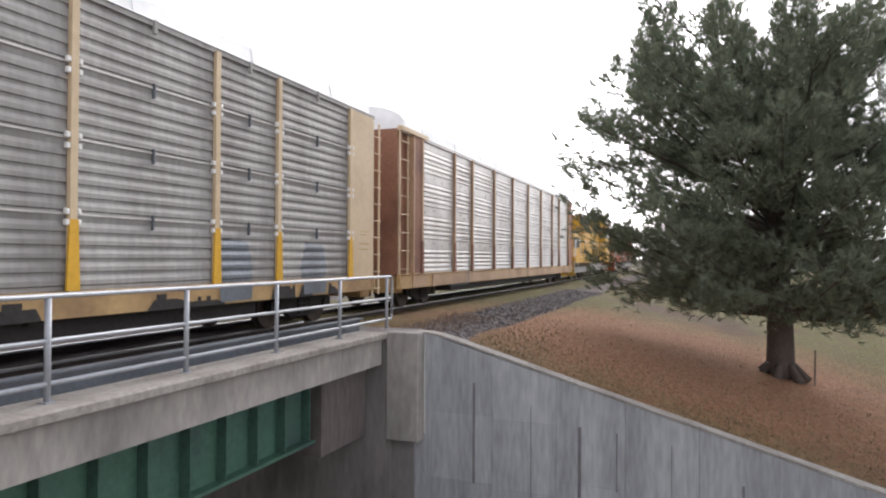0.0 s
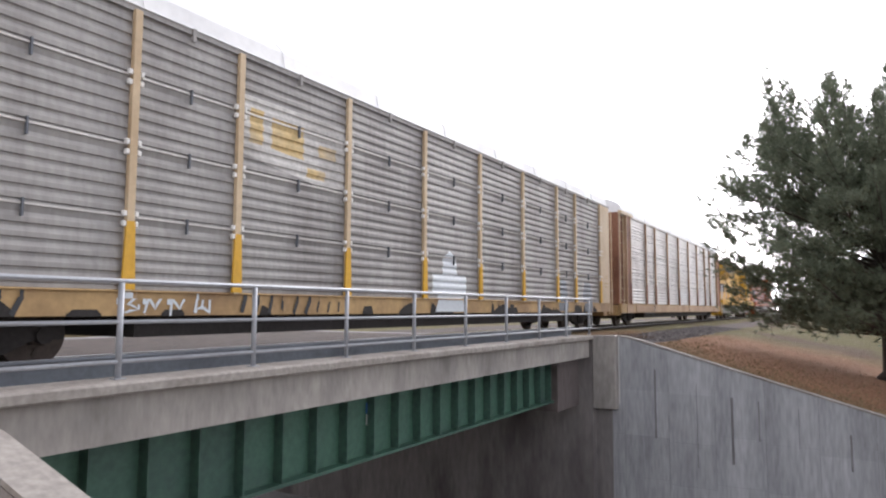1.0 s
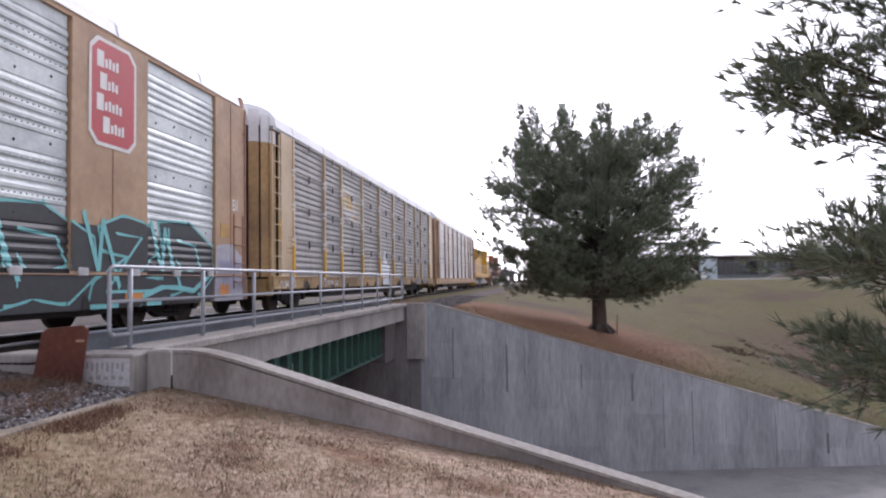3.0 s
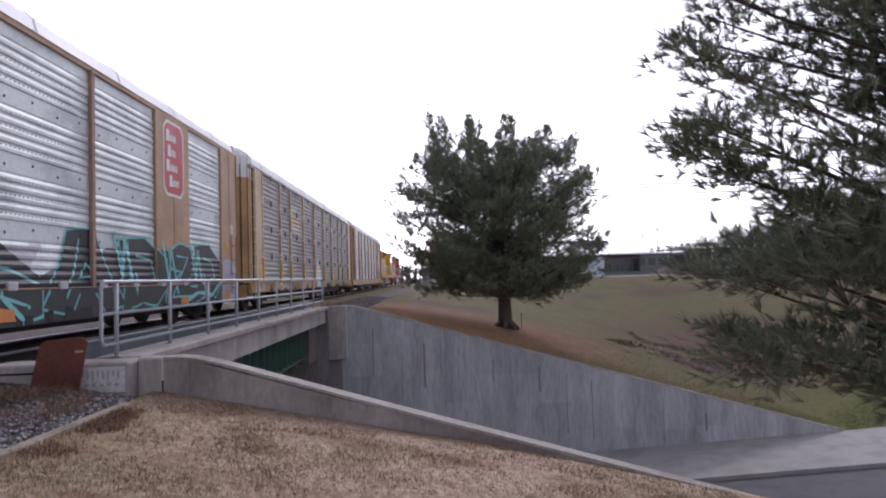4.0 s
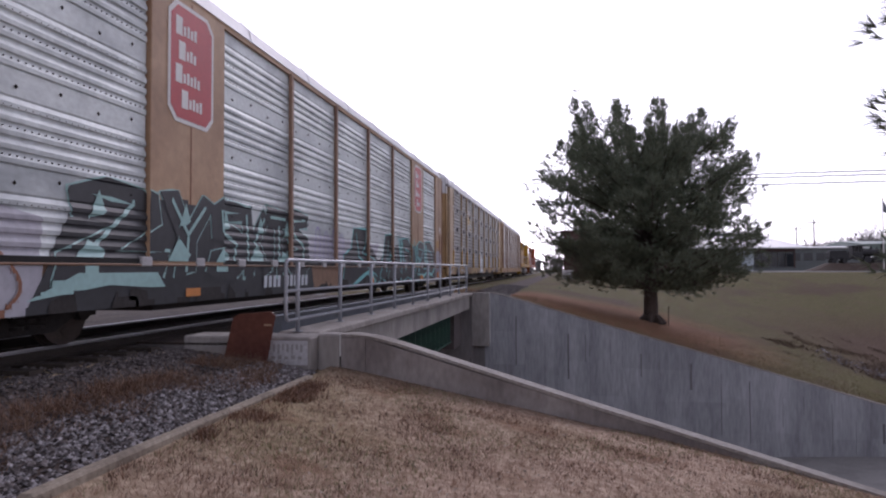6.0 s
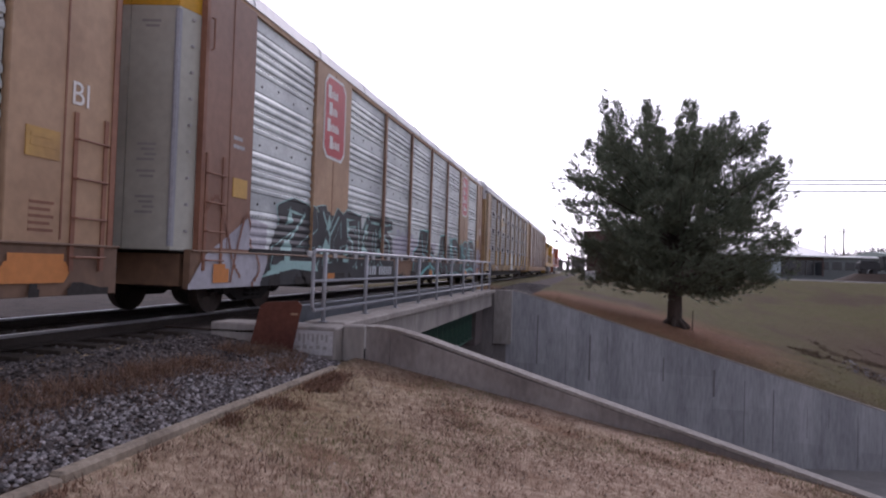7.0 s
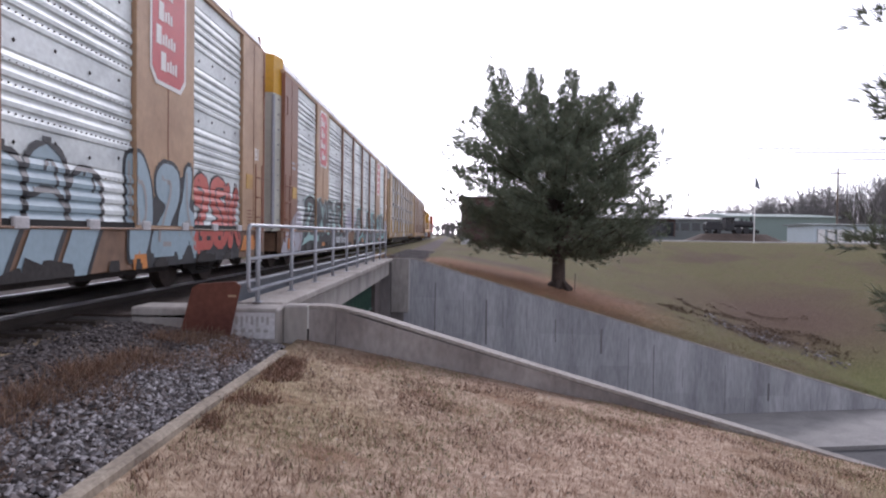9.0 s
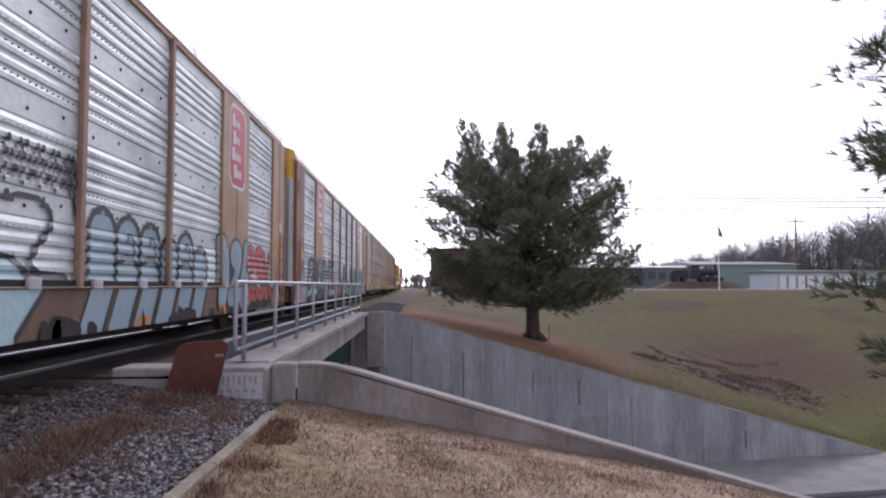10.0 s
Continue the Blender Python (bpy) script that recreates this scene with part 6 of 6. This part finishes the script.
tagged(pine("pine_tree", (8.15, 25.6, land(8.15, 25.6)), 6.9, 0.40, 5.35, 0.30, 7.35, 150, 7, 26, 12, 0.28, 0.0098, 7, squash=(1.0, 0.9), clump=0.64, lean=(-0.5, 0),
            leaders=[(-3.5, 0.2, 9.35), (-3.4, 0.3, 8.5), (-3.7, -0.4, 7.7), (-3.2, -0.5, 7.5), (-1.5, 0.3, 9.2), (-1.5, -0.3, 8.5), (-1.7, -0.6, 7.7), (0.6, 0, 9.0), (0.7, 0.2, 8.3), (0.9, 0.5, 7.6), (2.6, 0.2, 8.5), (2.7, 0, 7.7), (3.8, 0, 7.8), (3.8, 0.3, 7.0), (-4.4, 0, 7.2), (-0.5, 1, 7.6), (1.7, -0.4, 7.6), (4.6, 0.2, 6.2)]),
       "broad dark green pine tree standing in the lawn behind the wall", "tree")
tagged(pine("pine_tree", (12.2, -2.7, land(12.2, -2.7)), 8.5, 0.22, 4.82, -0.15, 9.2, 200, 12, 28, 14, 0.18, 0.0068, 19, squash=(1.0, 0.5), clump=0.5, gap=(0.45, 0.85), airy=2.4,
            leaders=[(-4.05, 1.9, 0.98), (-3.9, 1.7, 0.2), (-4.5, 0.9, 2.7), (-4.7, 0.6, 3.7), (-3.8, 0.6, 0.1)]),
       "pine tree with long needled twigs on the near bank", "tree")

# short dead stake beside the trunk
tagged(part("stake", tube(bmesh.new(), [(8.95, 25.4, land(8.95, 25.4) - 0.05), (8.97, 25.4, land(8.95, 25.4) + 0.95)], 0.025, 7), M_WOOD), "thin brown wooden stake beside the tree trunk", "stake")


def leafy_tree(name, base, height, radius, seed, label, n=2600):
    rnd = random.Random(seed)
    tree = empty(name)
    b = Vector(base)
    bm = bmesh.new()
    tube(bm, [b, b + Vector((0.1, 0, height * 0.5)), b + Vector((0, 0.1, height * 0.85))], 0.3, 8, 0.08)
    for k in range(14):
        t = k * 2.4
        tube(bm, [b + Vector((0, 0, height * (0.3 + 0.04 * k))), b + Vector((math.cos(t) * radius * 0.7, math.sin(t) * radius * 0.7, height * (0.45 + 0.035 * k)))], 0.08, 5, 0.02)
    part("trunk", bm, M_BARK, tree)
    lobes = [(Vector((rnd.uniform(-0.6, 0.6) * radius, rnd.uniform(-0.6, 0.6) * radius, height * rnd.uniform(0.4, 0.88))), radius * rnd.uniform(0.3, 0.5)) for _ in range(16)]
    verts, faces = [], []
    for k in range(n):
        c, r = lobes[k % len(lobes)]
        d = Vector((rnd.gauss(0, 1), rnd.gauss(0, 1), rnd.gauss(0, 1))).normalized() * r * rnd.random() ** 0.4
        p = b + c + d
        s = 0.28
        m = len(verts)
        for _ in range(4):
            verts.append(p + Vector((rnd.uniform(-s, s), rnd.uniform(-s, s), rnd.uniform(-s, s))))
        faces += [(m, m + 1, m + 2), (m, m + 2, m + 3)]
    tagged(raw("crown", verts, faces, M_FARLEAF, tree), kind="stuff")
    return tagged(tree, label, "tree")


leafy_tree("evergreen_tree", (-13.5, 92, -0.5), 13.0, 4.3, 41, "tall dark evergreen tree beyond the railway")
leafy_tree("evergreen_tree", (-9.0, 100, -0.5), 9.0, 3.0, 42, "smaller dark evergreen tree beyond the railway")


def bare_wood(name, x0, x1, y0, y1, h0, h1, count, seed, label, thick=0.10):
    """Leafless trees of the horizon: forked stems with fans of fine twigs."""
    rnd = random.Random(seed)
    verts, faces = [], []

    def stick(a, b, wa, wb):
        d = (b - a).normalized()
        s = d.cross(Vector((0, 1, 0)))
        s = s.normalized() if s.length > 1e-3 else Vector((1, 0, 0))
        q = d.cross(s)
        m = len(verts)
        for p, w in ((a, wa), (b, wb)):
            for k in range(3):
                t = k * 2.0944
                verts.append(p + w * (math.cos(t) * s + math.sin(t) * q))
        for k in range(3):
            faces.append((m + k, m + (k + 1) % 3, m + 3 + (k + 1) % 3, m + 3 + k))

    for i in range(count):
        u = rnd.random()
        x, y = x0 + (x1 - x0) * u, rnd.uniform(y0, y1)
        h = (h0 + (h1 - h0) * u) * rnd.uniform(0.7, 1.1)
        b = Vector((x, y, -0.5))
        top = b + Vector((rnd.uniform(-0.6, 0.6), 0, h * 0.62))
        stick(b, top, thick * 1.6, thick * 0.6)
        for k in range(12):
            o = b.lerp(top, rnd.uniform(0.45, 1.0))
            side = rnd.uniform(-1, 1)
            e = o + Vector((side * h * 0.27, rnd.uniform(-1, 1) * h * 0.2, (0.36 - 0.22 * side * side) * rnd.uniform(0.6, 1.05) * h))
            stick(o, e, thick * 0.42, thick * 0.12)
            for j in range(8):
                p = o.lerp(e, rnd.uniform(0.35, 1))
                stick(p, p + Vector((rnd.uniform(-1, 1) * h * 0.09, rnd.uniform(-1, 1) * h * 0.08, rnd.uniform(-0.02, 0.11) * h)), thick * 0.15, thick * 0.06)
    ob = raw(name, verts, faces, M_TWIG)
    return tagged(ob, label, "woods", kind="stuff")


bare_wood("bare_woods", 58, 150, 126, 152, 9, 33, 420, 51, "grey leafless woods behind the low buildings", 0.13)
bare_wood("bare_woods", 10, 230, 210, 260, 9, 17, 330, 52, "distant grey leafless tree line", 0.3)
bare_wood("bare_woods", -90, 40, 250, 330, 7, 8, 330, 53, "distant leafless tree line along the railway", 0.34)


# ---------------------------------------------------------------- lawn, ballast stones and weeds
def blades(name, count, seed, area, height, material, label, lean=0.9, width=0.004, mask=None):
    rnd = random.Random(seed)
    verts, faces = [], []
    while len(faces) < count:
        x, y = rnd.uniform(area[0], area[1]), rnd.uniform(area[2], area[3])
        if mask is not None and not mask(x, y, rnd):
            continue
        z = land(x, y) - 0.005
        t = rnd.random() * 6.2832
        h = height * rnd.uniform(0.5, 1.25)
        w = width * rnd.uniform(0.7, 1.4)
        l = lean * h * rnd.random()
        n = len(verts)
        s = t + rnd.uniform(0.6, 2.5)
        verts += [(x - w * math.cos(t), y - w * math.sin(t), z), (x + w * math.cos(t), y + w * math.sin(t), z), (x + l * math.cos(s), y + l * math.sin(s), z + h)]
        faces.append((n, n + 1, n + 2))
    return tagged(raw(name, verts, faces, material), label, "grass", kind="stuff")


def nearer(x, y, rnd):
    return y < -0.36 and rnd.random() < min(1.0, 0.25 + 1.2 / (0.6 + 0.12 * ((x - 3) ** 2 + (y + 6.5) ** 2)))


def green_patch(x, y, rnd):
    return y < -0.36 and noise.noise((x * 0.6, y * 0.6, 9)) + 0.35 * math.exp(-(x - 0.7) * 1.6) + 0.04 * (x - 3) > 0.14 + 0.25 * (rnd.random() - 0.5)


blades("dry_grass", 52000, 61, (0.75, 9.0, -9.2, -0.4), 0.045, M_BLADE_DRY, "short dormant straw-coloured grass", mask=nearer)
blades("winter_grass", 22000, 62, (0.75, 9.0, -9.2, -0.4), 0.04, M_BLADE_GREEN, "thin greener grass in the lawn", mask=green_patch)
def tuft_zone(x, y, rnd):
    return y < -0.36 and noise.noise((x * 1.5, y * 1.5, 5)) + 0.45 * noise.noise((x * 5, y * 5, 7)) + 0.3 * math.exp(-(x - 0.75) * 1.5) > 0.16 + 0.3 * (rnd.random() - 0.5)


blades("dry_tufts", 17000, 68, (0.75, 8.5, -9.2, -0.4), 0.055, M_TUFT, "taller brownish tufts in the lawn", lean=1.7, width=0.005, mask=tuft_zone)
blades("dead_leaves", 4200, 63, (0.75, 7.5, -9.0, -0.5), 0.022, M_LEAF, "scattered dead brown leaves in the lawn", lean=2.5, width=0.014)


def stones(name, count, seed, area, size, surface, label, material=None):
    rnd = random.Random(seed)
    verts, faces = [], []
    for _ in range(count):
        x, y = rnd.uniform(area[0], area[1]), rnd.uniform(area[2], area[3])
        z = surface(x, y)
        r = size * rnd.uniform(0.5, 1.35)
        n = len(verts)
        for d in ((1, 0, 0), (0, 1, 0), (-1, 0, 0), (0, -1, 0), (0, 0, 0.8), (0, 0, -0.6)):
            verts.append((x + r * (d[0] + rnd.uniform(-0.35, 0.35)), y + r * (d[1] + rnd.uniform(-0.35, 0.35)), z + r * (d[2] * 0.8 + rnd.uniform(-0.25, 0.25))))
        for a, b in ((0, 1), (1, 2), (2, 3), (3, 0)):
            faces += [(n + a, n + b, n + 4), (n + b, n + a, n + 5)]
    return tagged(raw(name, verts, faces, material or M_STONE), label, "ballast stones", kind="stuff")


def bed_near(x, y):
    if x < -1.35:
        return -0.215
    if x < -0.2:
        return -0.215 - 0.135 * (x + 1.35) / 1.15
    return -0.35 - 0.14 * (x + 0.2) / 0.76


def bed_far(x, y):
    if x < -1.0:
        return -0.215
    if x < 0.6:
        return -0.215 - 0.135 * (x + 1.0) / 1.6
    return -0.35 - 0.16 * (x - 0.6) / 1.9


stones("ballast_stones", 11000, 71, (-1.9, 0.56, -9.5, -0.66), 0.027, bed_near, "grey and pale crushed stones beside the track")
stones("ballast_stones", 6500, 74, (-6.2, -1.95, -9.5, -0.66), 0.034, lambda x, y: -0.215, "grey crushed stones between and beyond the rails", M_STONE_MID)
stones("ballast_stones", 4500, 72, (-0.25, 0.57, -9.0, -0.7), 0.024, bed_near, "paler crushed stones along the kerb", M_STONE_PALE)
stones("ballast_stones", 9000, 73, (-1.4, 2.5, 17.7, 42), 0.045, bed_far, "grey crushed stones beyond the bridge", M_STONE_MID)


def weed_zone(x, y, rnd):
    strip = ((x + 0.3 + 0.18 * math.sin(y * 1.1)) / 0.55) ** 2
    return 1.1 * noise.noise((x * 1.6, y * 1.1, 2)) + 0.7 * noise.noise((x * 4.4, y * 3.6, 6)) > -0.5 + 0.65 * strip + 0.75 * rnd.random()


def kerb_tufts(x, y, rnd):
    return noise.noise((x * 1.5, y * 1.4, 9)) > -0.05 + 1.1 * (x - 0.75) + 0.3 * rnd.random()


def leaf_patches(x, y, rnd):
    return noise.noise((x * 1.9, y * 1.9, 14)) + 0.4 * noise.noise((x * 5, y * 5, 4)) > 0.05 + 0.6 * rnd.random()


blades("dead_weeds", 15000, 64, (-1.4, 0.45, -9.0, -0.8), 0.13, M_WEED_RED, "dead rust-brown weeds growing through the ballast", lean=1.7, width=0.005, mask=weed_zone)
blades("dead_weeds", 4500, 83, (-1.2, 0.4, -9.0, -0.8), 0.2, M_WEED, "tall dry straw weeds in the ballast", lean=1.3, width=0.004, mask=weed_zone)
blades("dead_weeds", 2000, 81, (0.74, 1.25, -8.0, -0.9), 0.07, M_WEED_RED, "rust-brown weeds along the lawn side of the kerb", lean=1.4, width=0.006, mask=kerb_tufts)
blades("dead_weeds", 2600, 82, (0.9, 6.5, -8.5, -1.2), 0.05, M_WEED_RED, "low rust-brown weed patches in the dry lawn", lean=1.7, width=0.006, mask=leaf_patches)
blades("dead_weeds", 1500, 65, (-0.7, 0.5, 17.8, 24.0), 0.22, M_WEED, "dead brown weeds at the bridge end", lean=0.9, width=0.006)
blades("olive_grass", 12000, 66, (1.5, 20.0, 17.7, 34.0), 0.06, M_BLADE_FAR, "dry lawn behind the wing wall", lean=1.2, width=0.012, mask=lambda x, y, r: r.random() < math.exp(-(y - 17.7) / 2.2))


def stream_line(x, y, rnd):
    c = 27.6 - 0.52 * (x - 15.3)
    far = ((x - 19.0) / 4.5) ** 2 + ((y - 27.5) / 4.5) ** 2
    near_line = abs(y - c - 0.8 * math.sin(x * 1.3)) < 1.2 * rnd.random()
    return noise.noise((x * 0.7, y * 0.7, 3)) + 0.4 * noise.noise((x * 2.1, y * 2.1, 8)) > -0.25 + 0.4 * far + 0.55 * rnd.random() - (0.3 if near_line else 0)


blades("dead_brush", 4200, 67, (13.8, 27.0, 21.0, 35.0), 0.10, M_BRUSH, "brown brush along a drainage swale", lean=1.2, width=0.02, mask=stream_line)
blades("green_grass", 9000, 69, (15.5, 27.0, 17.65, 21.0), 0.05, M_BLADE_LUSH, "greener grass at the foot of the bank", lean=1.2, width=0.012, mask=lambda x, y, r: y < 17.9 + (x - 15.5) * 0.28 * (0.5 + r.random()))
rs = random.Random(77)
vs, fs = [], []
for _ in range(190):
    x = rs.uniform(16.2, 21.8)
    y = 27.3 - 0.52 * (x - 15.3) + 0.4 * math.sin(x * 2.3) + rs.gauss(0, 1.0)
    if y < 17.9:
        continue
    z, r = land(x, y), rs.uniform(0.04, 0.15)
    n = len(vs)
    for d in ((1, 0, 0), (0, 1, 0), (-1, 0, 0), (0, -1, 0), (0, 0, 0.7), (0, 0, -0.5)):
        vs.append((x + r * (d[0] + rs.uniform(-0.3, 0.3)), y + r * (d[1] + rs.uniform(-0.3, 0.3)), z + r * 0.7 * (d[2] + rs.uniform(-0.2, 0.2))))
    for a, b in ((0, 1), (1, 2), (2, 3), (3, 0)):
        fs += [(n + a, n + b, n + 4), (n + b, n + a, n + 5)]
tagged(raw("swale_rocks", vs, fs, M_STONE_MID), "pale rocks scattered along a drainage swale", "rocks", kind="stuff")


# ---------------------------------------------------------------- moving things
# seconds and the place along the track of the gap between the first two wagons
GAP = [(0.0, 20.9), (0.5, 23.2), (1.0, 25.7), (1.5, 28.3), (2.0, 30.8), (2.5, 33.2), (4.0, 39.8), (4.5, 42.0), (5.0, 44.3), (6.5, 51.35), (7.0, 53.5), (7.5, 55.5), (8.5, 59.8), (9.25, 63.05), (10.0, 66.44)]


def gap_at(t):
    return float(np.interp(t, [g[0] for g in GAP], [g[1] for g in GAP]))


def motions():
    for thing, shift in ((CAR1, PITCH), (CAR2, 0.0), (CAR3, -PITCH), (CAR4, -PITCH - SHORT), (LOCO1, PITCH), (LOCO2, PITCH + 22.0)):
        walk(thing, [(t, pose(TX, g + shift, 0.0)) for t, g in GAP])
    times = [0.1 * k for k in range(101)]
    for w in WHEELS:
        x, y, z = w.location
        walk(w, [(t, pose(x, y, z, -math.degrees((gap_at(t) - 20.9) / 0.42))) for t in times])


motions()
